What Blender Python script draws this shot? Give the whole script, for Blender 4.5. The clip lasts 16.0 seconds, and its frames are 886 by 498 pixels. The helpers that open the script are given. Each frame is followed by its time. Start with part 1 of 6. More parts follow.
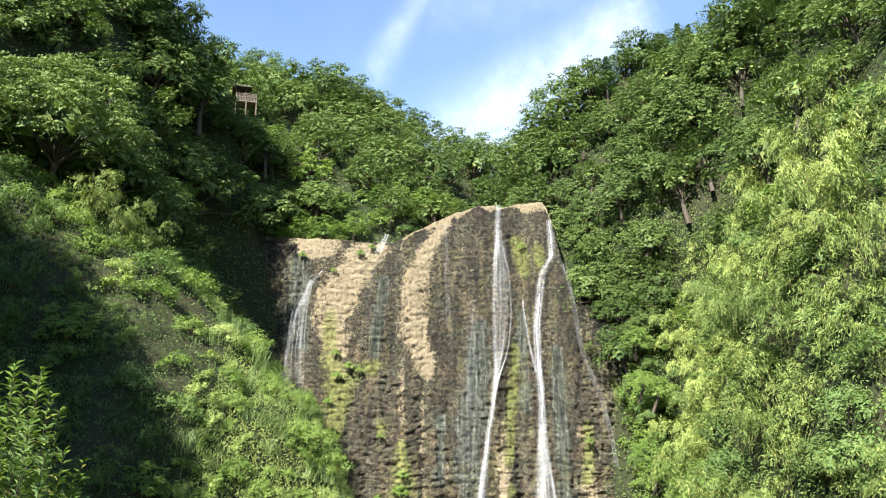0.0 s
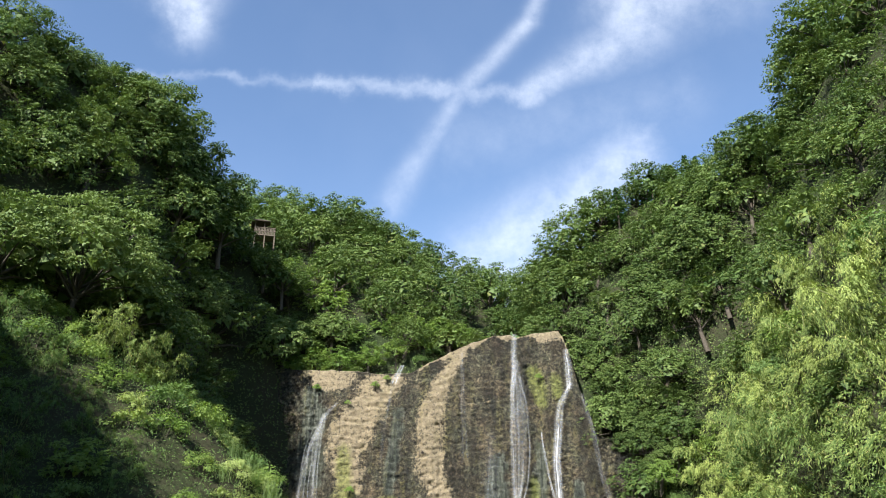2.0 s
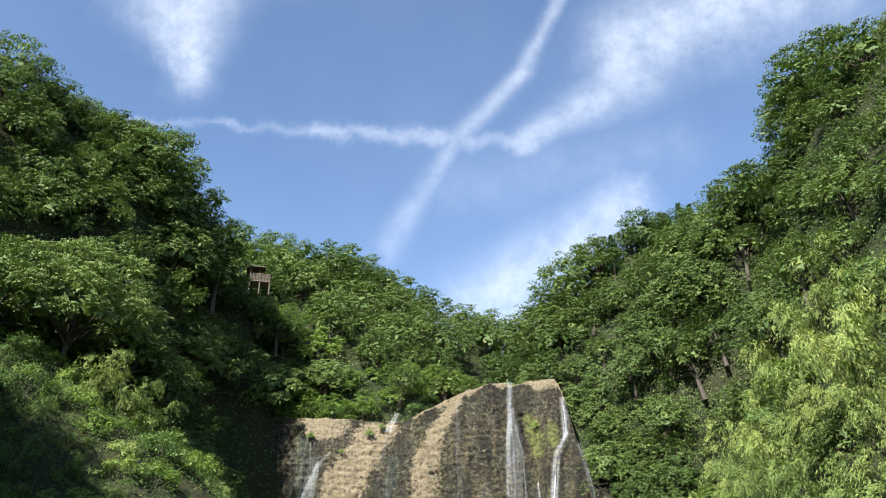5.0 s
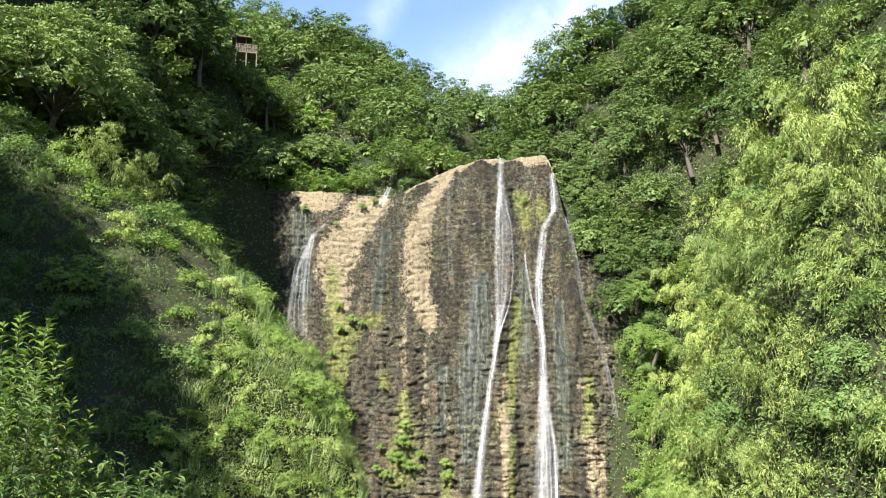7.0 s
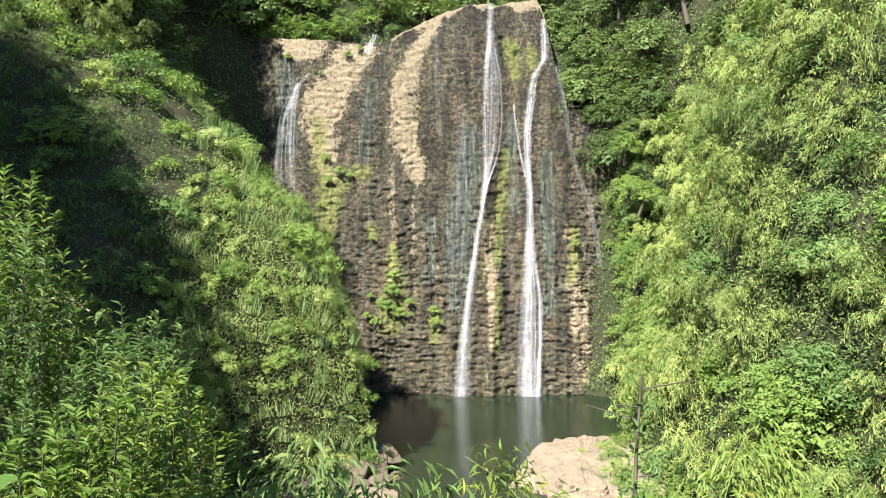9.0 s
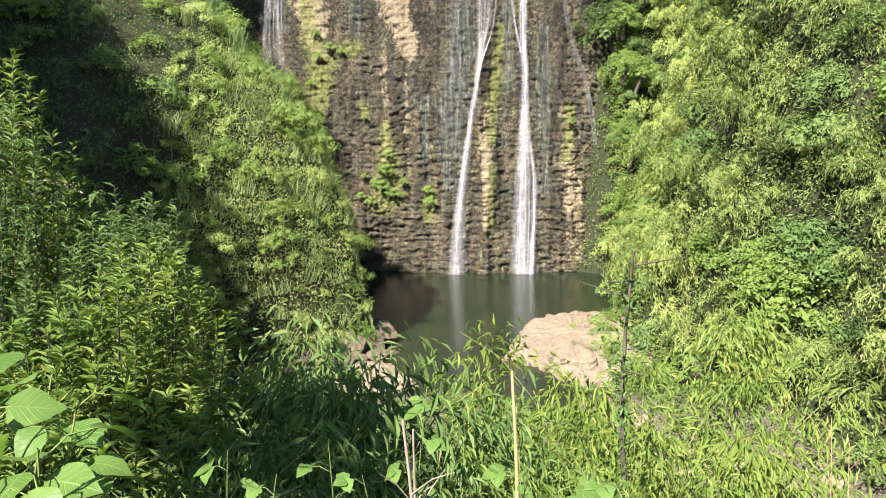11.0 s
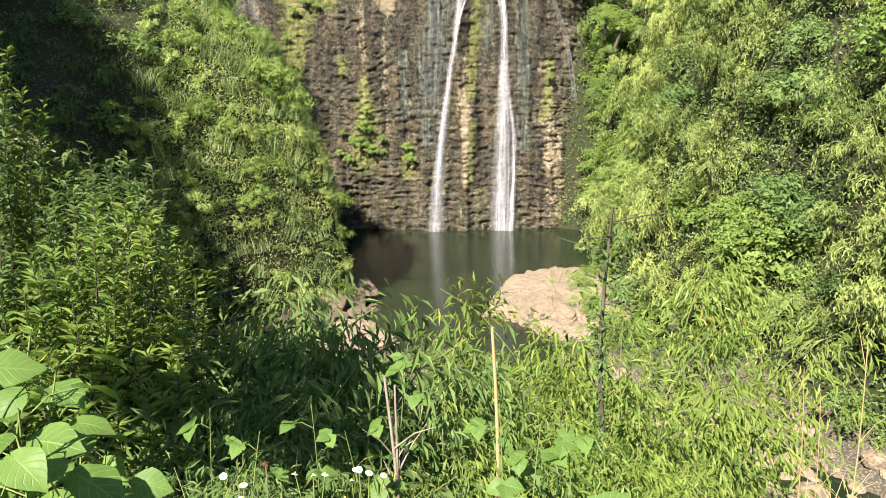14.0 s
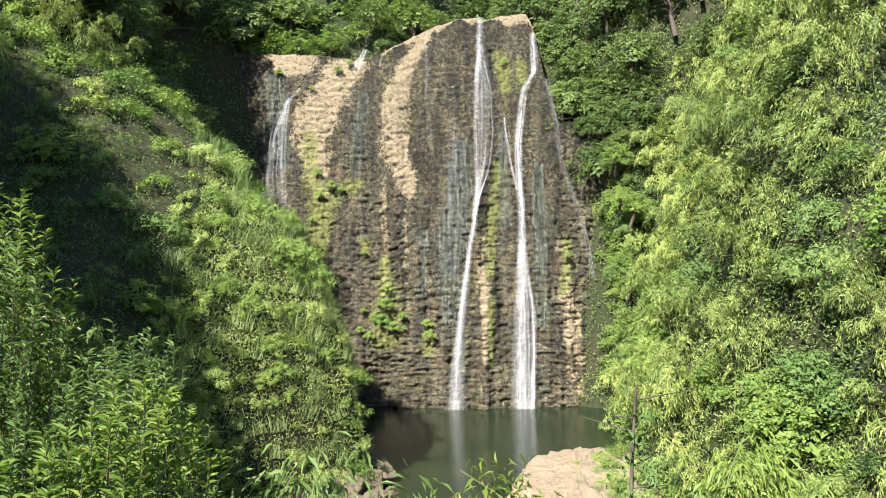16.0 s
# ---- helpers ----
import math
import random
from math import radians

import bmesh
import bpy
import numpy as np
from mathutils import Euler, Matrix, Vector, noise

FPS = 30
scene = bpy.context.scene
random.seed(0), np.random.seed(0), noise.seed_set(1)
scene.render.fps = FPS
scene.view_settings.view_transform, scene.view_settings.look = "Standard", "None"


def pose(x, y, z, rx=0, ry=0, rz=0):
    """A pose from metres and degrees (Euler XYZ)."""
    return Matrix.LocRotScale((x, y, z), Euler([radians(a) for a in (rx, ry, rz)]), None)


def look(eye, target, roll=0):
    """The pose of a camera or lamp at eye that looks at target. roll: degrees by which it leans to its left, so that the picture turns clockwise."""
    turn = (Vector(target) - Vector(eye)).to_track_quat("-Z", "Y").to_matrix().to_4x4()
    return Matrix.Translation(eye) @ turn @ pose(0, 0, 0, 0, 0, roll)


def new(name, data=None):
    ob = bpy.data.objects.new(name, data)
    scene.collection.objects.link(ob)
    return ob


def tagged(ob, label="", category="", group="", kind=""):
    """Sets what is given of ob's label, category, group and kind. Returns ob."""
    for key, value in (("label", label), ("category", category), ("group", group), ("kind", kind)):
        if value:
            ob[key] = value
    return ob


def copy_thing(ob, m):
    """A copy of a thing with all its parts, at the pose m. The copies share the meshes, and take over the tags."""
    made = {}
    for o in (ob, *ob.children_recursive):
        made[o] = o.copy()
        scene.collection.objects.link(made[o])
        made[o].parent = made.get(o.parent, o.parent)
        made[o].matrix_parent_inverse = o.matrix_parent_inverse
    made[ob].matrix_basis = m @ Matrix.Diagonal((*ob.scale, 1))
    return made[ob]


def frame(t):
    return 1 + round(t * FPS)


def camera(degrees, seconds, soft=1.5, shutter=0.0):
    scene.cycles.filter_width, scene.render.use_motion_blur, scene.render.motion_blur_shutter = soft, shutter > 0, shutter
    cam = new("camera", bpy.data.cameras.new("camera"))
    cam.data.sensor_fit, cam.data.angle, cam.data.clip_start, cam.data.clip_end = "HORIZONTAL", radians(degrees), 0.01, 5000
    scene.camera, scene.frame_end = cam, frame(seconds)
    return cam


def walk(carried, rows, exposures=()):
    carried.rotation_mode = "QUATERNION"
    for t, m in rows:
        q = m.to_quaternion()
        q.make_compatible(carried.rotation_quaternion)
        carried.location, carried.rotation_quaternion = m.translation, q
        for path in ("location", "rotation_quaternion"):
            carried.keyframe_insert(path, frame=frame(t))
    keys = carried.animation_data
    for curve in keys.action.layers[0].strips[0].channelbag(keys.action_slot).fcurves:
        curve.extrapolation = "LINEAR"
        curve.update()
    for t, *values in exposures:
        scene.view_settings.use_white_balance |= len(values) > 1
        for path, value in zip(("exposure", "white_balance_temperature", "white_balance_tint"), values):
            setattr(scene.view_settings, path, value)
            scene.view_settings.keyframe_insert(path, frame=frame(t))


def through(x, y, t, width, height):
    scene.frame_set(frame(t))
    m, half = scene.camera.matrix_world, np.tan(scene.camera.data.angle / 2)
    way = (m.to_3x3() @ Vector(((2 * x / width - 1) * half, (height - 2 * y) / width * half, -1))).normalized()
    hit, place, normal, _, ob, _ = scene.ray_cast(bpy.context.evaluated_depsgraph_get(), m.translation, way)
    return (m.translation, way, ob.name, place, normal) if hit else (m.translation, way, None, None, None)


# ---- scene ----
# light: strength of the sky and of the sun, and the exposure and white balance on the way
SKY, SUN = 0.08, 5.0
EXPOSURES = [(0.0, 1.95, 6250, 11), (1.0, 1.7, 6200, 11), (3.0, 1.4, 6050, 11), (5.5, 1.53, 6150, 11), (6.5, 1.85, 6250, 12), (7.5, 2.0, 6200, 12),
             (9.0, 2.0, 6150, 14), (11.5, 1.93, 6450, 17), (12.5, 1.84, 6650, 17), (14.5, 1.9, 6500, 17), (16.0, 1.95, 6250, 14)]
EYE = (0.0, 0.0, 18.2)
cam = camera(59.18, 16.0, soft=1.0)


def aim(yaw, pitch, roll):
    """The pose of the standing camera that turns to yaw, tilts up by pitch and leans right by roll, in degrees."""
    return Matrix.Translation(EYE) @ pose(0, 0, 0, 90 + pitch, 0, yaw) @ pose(0, 0, 0, 0, 0, -roll)


walk(cam, [
    (0.0, aim(0.73, 13.57, -0.01)),
    (0.5, aim(1.13, 16.23, 0.28)),
    (1.0, aim(1.53, 18.90, 0.53)),
    (1.5, aim(1.70, 21.05, 0.43)),
    (2.0, aim(1.88, 23.10, 0.21)),
    (2.5, aim(1.97, 25.65, 0.10)),
    (3.0, aim(1.86, 28.03, 0.08)),
    (3.2, aim(1.79, 28.77, 0.09)),
    (3.72, aim(1.70, 30.05, 0.12)),
    (4.25, aim(1.60, 29.90, 0.16)),
    (4.78, aim(1.53, 28.00, 0.20)),
    (5.3, aim(1.47, 24.17, 0.24)),
    (5.5, aim(1.44, 22.30, 0.25)),
    (6.0, aim(1.30, 17.15, 0.14)),
    (6.5, aim(1.16, 12.93, -0.00)),
    (7.0, aim(0.90, 10.15, -0.16)),
    (7.5, aim(0.67, 7.34, -0.22)),
    (8.0, aim(0.38, 4.23, -0.22)),
    (8.5, aim(0.15, 1.51, -0.10)),
    (9.0, aim(0.00, -0.70, -0.00)),
    (9.2, aim(-0.06, -1.58, -0.04)),
    (11.5, aim(-0.61, -12.08, 0.56)),
    (12.0, aim(-1.25, -14.59, 0.44)),
    (12.5, aim(-1.87, -15.78, 0.37)),
    (13.0, aim(-2.20, -16.02, 0.27)),
    (13.5, aim(-2.15, -15.23, 0.34)),
    (14.0, aim(-1.88, -12.68, 0.52)),
    (14.5, aim(-1.51, -9.12, 0.62)),
    (15.0, aim(-1.14, -5.88, 0.55)),
    (15.5, aim(-0.90, -2.89, 0.57)),
    (16.0, aim(-0.56, 0.27, 0.73)),
], EXPOSURES)

# ---- world and sun ----
SUN_AZ, SUN_EL = 207.0, 42.0     # compass bearing (0 ahead, 90 right) and height of the sun, degrees


def link(nt, a, b):
    nt.links.new(a, b)


def op(nt, kind, a, b=None, c=None, clamp=False):
    """A math node; a, b and c are sockets or numbers."""
    n = nt.nodes.new("ShaderNodeMath")
    n.operation, n.use_clamp = kind, clamp
    for i, v in enumerate((a, b, c)):
        if v is None:
            continue
        if isinstance(v, (int, float)):
            n.inputs[i].default_value = v
        else:
            link(nt, v, n.inputs[i])
    return n.outputs[0]


def ramp(nt, fac, stops):
    n = nt.nodes.new("ShaderNodeValToRGB")
    el = n.color_ramp.elements
    while len(el) < len(stops):
        el.new(0.5)
    for e, (at, col) in zip(el, stops):
        e.position = at
        e.color = (*col, 1) if isinstance(col, tuple) else (col, col, col, 1)
    link(nt, fac, n.inputs[0])
    return n.outputs[0]


def noise_tex(nt, vec, scale, detail=4.0, rough=0.55, distort=0.0):
    n = nt.nodes.new("ShaderNodeTexNoise")
    n.inputs["Scale"].default_value = scale
    n.inputs["Detail"].default_value = detail
    n.inputs["Roughness"].default_value = rough
    n.inputs["Distortion"].default_value = distort
    if vec is not None:
        link(nt, vec, n.inputs["Vector"])
    return n.outputs[0]


def mix(nt, fac, a, b, kind="MIX"):
    n = nt.nodes.new("ShaderNodeMix")
    n.data_type, n.blend_type = "RGBA", kind
    for sock, v in ((n.inputs[0], fac), (n.inputs[6], a), (n.inputs[7], b)):
        if isinstance(v, (int, float)):
            sock.default_value = v
        elif isinstance(v, tuple):
            sock.default_value = (*v, 1)
        else:
            link(nt, v, sock)
    return n.outputs[2]


def make_world():
    w = bpy.data.worlds.new("sky")
    scene.world = w
    w.use_nodes = True
    nt = w.node_tree
    nt.nodes.clear()
    sky = nt.nodes.new("ShaderNodeTexSky")
    sky.sky_type, sky.sun_disc = "NISHITA", False
    sky.sun_elevation, sky.sun_rotation = radians(SUN_EL), radians(SUN_AZ)
    sky.air_density, sky.dust_density, sky.ozone_density = 1.0, 0.1, 1.0
    tc = nt.nodes.new("ShaderNodeTexCoord")
    d = tc.outputs["Generated"]

    def dot(v):
        n = nt.nodes.new("ShaderNodeVectorMath")
        n.operation = "DOT_PRODUCT"
        link(nt, d, n.inputs[0])
        n.inputs[1].default_value = v
        return n.outputs["Value"]
    # flat cloud layer: coordinates on a plane that faces 28 degrees up, in tangents
    m = pose(0, 0, 0, 90 + 28.03, 0, 1.86).to_3x3()
    fwd = op(nt, "MAXIMUM", dot(-m.col[2]), 0.05)
    qx, qy = op(nt, "DIVIDE", dot(m.col[0]), fwd), op(nt, "DIVIDE", dot(m.col[1]), fwd)
    comb = nt.nodes.new("ShaderNodeCombineXYZ")
    link(nt, qx, comb.inputs[0]), link(nt, qy, comb.inputs[1])
    q = comb.outputs[0]
    warp = noise_tex(nt, q, 9.0, 5.0)
    warp2 = noise_tex(nt, q, 34.0, 4.0)
    off = op(nt, "ADD", op(nt, "MULTIPLY", op(nt, "SUBTRACT", warp, 0.5), 0.022), op(nt, "MULTIPLY", op(nt, "SUBTRACT", warp2, 0.5), 0.03))
    wx, wy = op(nt, "ADD", qx, off), op(nt, "ADD", qy, off)

    def streak(x0, y0, x1, y1, w0, w1, power):
        """A band of cloud from one point to another, w0 wide at its start and w1 at its end."""
        dx, dy = x1 - x0, y1 - y0
        ll = dx * dx + dy * dy
        px, py = op(nt, "SUBTRACT", wx, x0), op(nt, "SUBTRACT", wy, y0)
        s = op(nt, "DIVIDE", op(nt, "ADD", op(nt, "MULTIPLY", px, dx), op(nt, "MULTIPLY", py, dy)), ll, clamp=True)
        ex, ey = op(nt, "SUBTRACT", px, op(nt, "MULTIPLY", s, dx)), op(nt, "SUBTRACT", py, op(nt, "MULTIPLY", s, dy))
        dist = op(nt, "SQRT", op(nt, "ADD", op(nt, "MULTIPLY", ex, ex), op(nt, "MULTIPLY", ey, ey)))
        width = op(nt, "ADD", op(nt, "MULTIPLY", s, w1 - w0), w0)
        k = op(nt, "DIVIDE", dist, width)
        return op(nt, "MULTIPLY", op(nt, "EXPONENT", op(nt, "MULTIPLY", op(nt, "MULTIPLY", k, k), -1.0)), power)
    bands = [streak(0.19, 0.36, 0.105, 0.196, 0.0075, 0.010, 0.34), streak(0.105, 0.196, 0.026, 0.117, 0.010, 0.012, 0.34),
             streak(0.026, 0.117, -0.068, -0.03, 0.010, 0.018, 0.24), streak(-0.40, 0.140, -0.16, 0.125, 0.004, 0.007, 0.17), streak(-0.16, 0.125, 0.12, 0.108, 0.007, 0.012, 0.30),
             streak(0.10, 0.110, 0.25, 0.19, 0.012, 0.035, 0.4), streak(0.24, 0.23, 0.50, 0.36, 0.05, 0.09, 0.5),
             streak(-0.315, 0.20, -0.33, 0.36, 0.025, 0.10, 0.58), streak(-0.30, 0.34, 0.10, 0.40, 0.04, 0.05, 0.3),
             streak(0.04, -0.11, 0.24, 0.03, 0.045, 0.035, 0.45), streak(0.0, -0.16, 0.16, -0.12, 0.06, 0.06, 0.5),
             streak(0.02, 0.05, 0.30, 0.10, 0.04, 0.04, 0.10)]
    total = bands[0]
    for b in bands[1:]:
        total = op(nt, "ADD", op(nt, "MAXIMUM", total, b), op(nt, "MULTIPLY", op(nt, "MINIMUM", total, b), 0.15))
    puff = op(nt, "ADD", op(nt, "MULTIPLY", noise_tex(nt, q, 16.0, 8.0, 0.68), 2.6), -0.42)
    # thin veil over the rest of the sky, by its own direction
    veil = ramp(nt, noise_tex(nt, d, 3.0, 5.0), [(0.5, 0.0), (0.9, 0.15)])
    cover = op(nt, "ADD", op(nt, "MULTIPLY", total, puff), op(nt, "MULTIPLY", veil, 0.4), clamp=True)
    col = mix(nt, cover, sky.outputs[0], (5.6, 5.9, 6.4))
    bg = nt.nodes.new("ShaderNodeBackground")
    link(nt, col, bg.inputs[0])
    bg.inputs[1].default_value = SKY
    out = nt.nodes.new("ShaderNodeOutputWorld")
    link(nt, bg.outputs[0], out.inputs[0])


make_world()
sun = new("sun", bpy.data.lights.new("sun", "SUN"))
sun.data.energy, sun.data.angle, sun.data.color = SUN, radians(0.55), (1.0, 0.95, 0.86)
a, e = radians(SUN_AZ), radians(SUN_EL)
TO_SUN = Vector((math.sin(a) * math.cos(e), math.cos(a) * math.cos(e), math.sin(e)))
sun.matrix_world = look(TO_SUN * 100, (0, 0, 0))


# ---- materials ----
def material(name, rough=0.6, spec=0.3):
    m = bpy.data.materials.new(name)
    m.use_nodes = True
    nt = m.node_tree
    b = nt.nodes["Principled BSDF"]
    b.inputs["Roughness"].default_value = rough
    b.inputs["Specular IOR Level"].default_value = spec
    return m, nt, b


def position(nt):
    return nt.nodes.new("ShaderNodeNewGeometry").outputs["Position"]


def stretched(nt, vec, sx, sy, sz):
    n = nt.nodes.new("ShaderNodeMapping")
    n.inputs["Scale"].default_value = (sx, sy, sz)
    link(nt, vec, n.inputs["Vector"])
    return n.outputs[0]


def bump(nt, b, height, strength, dist):
    n = nt.nodes.new("ShaderNodeBump")
    n.inputs["Strength"].default_value, n.inputs["Distance"].default_value = strength, dist
    link(nt, height, n.inputs["Height"])
    link(nt, n.outputs[0], b.inputs["Normal"])


def leaf_material(name, dark, light, old, through=0.35, rough=0.55, spread=0.5, veins=False):
    """Leaves: each leaf and each plant of its own tone, a few of them yellowed, light passing through."""
    m, nt, b = material(name, rough, 0.18)
    geo, info = nt.nodes.new("ShaderNodeNewGeometry"), nt.nodes.new("ShaderNodeObjectInfo")
    t = op(nt, "ADD", op(nt, "MULTIPLY", geo.outputs["Random Per Island"], spread), op(nt, "MULTIPLY", info.outputs["Random"], 1 - spread))
    c = mix(nt, t, dark, light)
    patch = noise_tex(nt, geo.outputs["Position"], 0.35, 2.0)
    few = op(nt, "MULTIPLY", ramp(nt, geo.outputs["Random Per Island"], [(0.86, 0.0), (1.0, 0.8)]), ramp(nt, patch, [(0.42, 0.15), (0.7, 1.0)]))
    c = mix(nt, few, c, old)
    if veins:
        bl = nt.nodes.new("ShaderNodeAttribute")
        bl.attribute_name = "blade"
        sx = nt.nodes.new("ShaderNodeSeparateXYZ")
        link(nt, bl.outputs["Vector"], sx.inputs[0])
        k = op(nt, "ABSOLUTE", sx.outputs[1])
        saw = op(nt, "FRACT", op(nt, "MULTIPLY", op(nt, "SUBTRACT", sx.outputs[0], op(nt, "MULTIPLY", k, 0.35)), 6.0))
        rib = op(nt, "MAXIMUM", ramp(nt, op(nt, "ABSOLUTE", op(nt, "SUBTRACT", saw, 0.5)), [(0.0, 1.0), (0.10, 0.0)]), ramp(nt, k, [(0.0, 1.0), (0.07, 0.0)]))
        c = mix(nt, op(nt, "MULTIPLY", rib, 0.5), c, (0.26, 0.36, 0.10))
        blot = noise_tex(nt, geo.outputs["Position"], 45.0, 4.0)
        c = mix(nt, ramp(nt, blot, [(0.5, 0.0), (0.75, 0.45)]), c, (0.20, 0.28, 0.06))
        bump(nt, b, op(nt, "SUBTRACT", op(nt, "MULTIPLY", blot, 0.4), rib), 0.35, 0.004)
    link(nt, c, b.inputs["Base Color"])
    tr = nt.nodes.new("ShaderNodeBsdfTranslucent")
    link(nt, mix(nt, 1.0, c, (1.18, 1.24, 0.62), "MULTIPLY"), tr.inputs[0])
    sh = nt.nodes.new("ShaderNodeMixShader")
    sh.inputs[0].default_value = through
    link(nt, b.outputs[0], sh.inputs[1]), link(nt, tr.outputs[0], sh.inputs[2])
    link(nt, sh.outputs[0], nt.nodes["Material Output"].inputs[0])
    return m


LEAF = leaf_material("evergreen_leaf", (0.042, 0.080, 0.020), (0.155, 0.215, 0.060), (0.25, 0.22, 0.06), 0.22)
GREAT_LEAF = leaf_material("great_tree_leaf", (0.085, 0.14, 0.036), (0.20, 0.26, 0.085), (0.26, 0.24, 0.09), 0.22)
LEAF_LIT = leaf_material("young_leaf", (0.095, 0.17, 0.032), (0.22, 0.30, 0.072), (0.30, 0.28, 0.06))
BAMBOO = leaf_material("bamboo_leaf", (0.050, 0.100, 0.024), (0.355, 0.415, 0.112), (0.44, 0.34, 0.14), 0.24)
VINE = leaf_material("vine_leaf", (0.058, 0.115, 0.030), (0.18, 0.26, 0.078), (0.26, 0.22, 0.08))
GRASS = leaf_material("grass_blade", (0.10, 0.16, 0.05), (0.25, 0.32, 0.13), (0.38, 0.32, 0.16))
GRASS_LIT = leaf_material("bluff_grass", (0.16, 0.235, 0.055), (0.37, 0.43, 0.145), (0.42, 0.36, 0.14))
KUDZU = leaf_material("broad_leaf", (0.064, 0.138, 0.027), (0.145, 0.236, 0.054), (0.32, 0.33, 0.06), 0.4, 0.45, 0.5, True)
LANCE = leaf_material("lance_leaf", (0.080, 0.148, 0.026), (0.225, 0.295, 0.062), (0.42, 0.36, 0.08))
CEDAR = leaf_material("cedar_spray", (0.03, 0.075, 0.018), (0.06, 0.12, 0.03), (0.1, 0.1, 0.03))
DRY = leaf_material("dry_stalk", (0.30, 0.21, 0.09), (0.45, 0.34, 0.17), (0.5, 0.4, 0.22), 0.15)


def bark_material(name, a, b_):
    m, nt, b = material(name, 0.85, 0.2)
    p = position(nt)
    n = noise_tex(nt, stretched(nt, p, 5, 5, 1.2), 3.0, 5.0)
    link(nt, ramp(nt, n, [(0.3, a), (0.7, b_)]), b.inputs["Base Color"])
    bump(nt, b, n, 0.6, 0.03)
    return m


BARK = bark_material("bark", (0.032, 0.026, 0.018), (0.105, 0.088, 0.066))
CULM = bark_material("culm", (0.08, 0.10, 0.03), (0.20, 0.20, 0.08))
DEADWOOD = bark_material("dead_wood", (0.15, 0.12, 0.085), (0.32, 0.27, 0.20))
TIMBER = bark_material("weathered_timber", (0.07, 0.055, 0.04), (0.17, 0.14, 0.105))


def soil_material():
    m, nt, b = material("hill_soil", 0.95, 0.1)
    p = position(nt)
    big, small = noise_tex(nt, p, 0.15, 4.0), noise_tex(nt, p, 3.0, 6.0, 0.65)
    c = mix(nt, ramp(nt, big, [(0.35, 0.0), (0.65, 1.0)]), (0.022, 0.030, 0.012), (0.038, 0.032, 0.020))
    c = mix(nt, ramp(nt, small, [(0.4, 0.0), (0.75, 0.8)]), c, (0.035, 0.05, 0.018))
    sep = nt.nodes.new("ShaderNodeSeparateXYZ")
    link(nt, p, sep.inputs[0])
    vg = nt.nodes.new("ShaderNodeTexVoronoi")
    vg.inputs["Scale"].default_value = 8.0
    link(nt, p, vg.inputs["Vector"])
    gravel = mix(nt, ramp(nt, vg.outputs["Distance"], [(0.1, 0.0), (0.6, 1.0)]), (0.19, 0.168, 0.120), (0.065, 0.057, 0.040))
    low = ramp(nt, op(nt, "ADD", op(nt, "MULTIPLY", sep.outputs[2], 0.25), op(nt, "MULTIPLY", big, 0.4)), [(0.45, 1.0), (0.62, 0.0)])
    low = op(nt, "MULTIPLY", low, ramp(nt, op(nt, "MULTIPLY", sep.outputs[1], 0.01), [(0.55, 1.0), (0.60, 0.0)]))
    c = mix(nt, low, c, gravel)
    link(nt, c, b.inputs["Base Color"])
    bump(nt, b, small, 0.8, 0.15)
    return m


SOIL = soil_material()


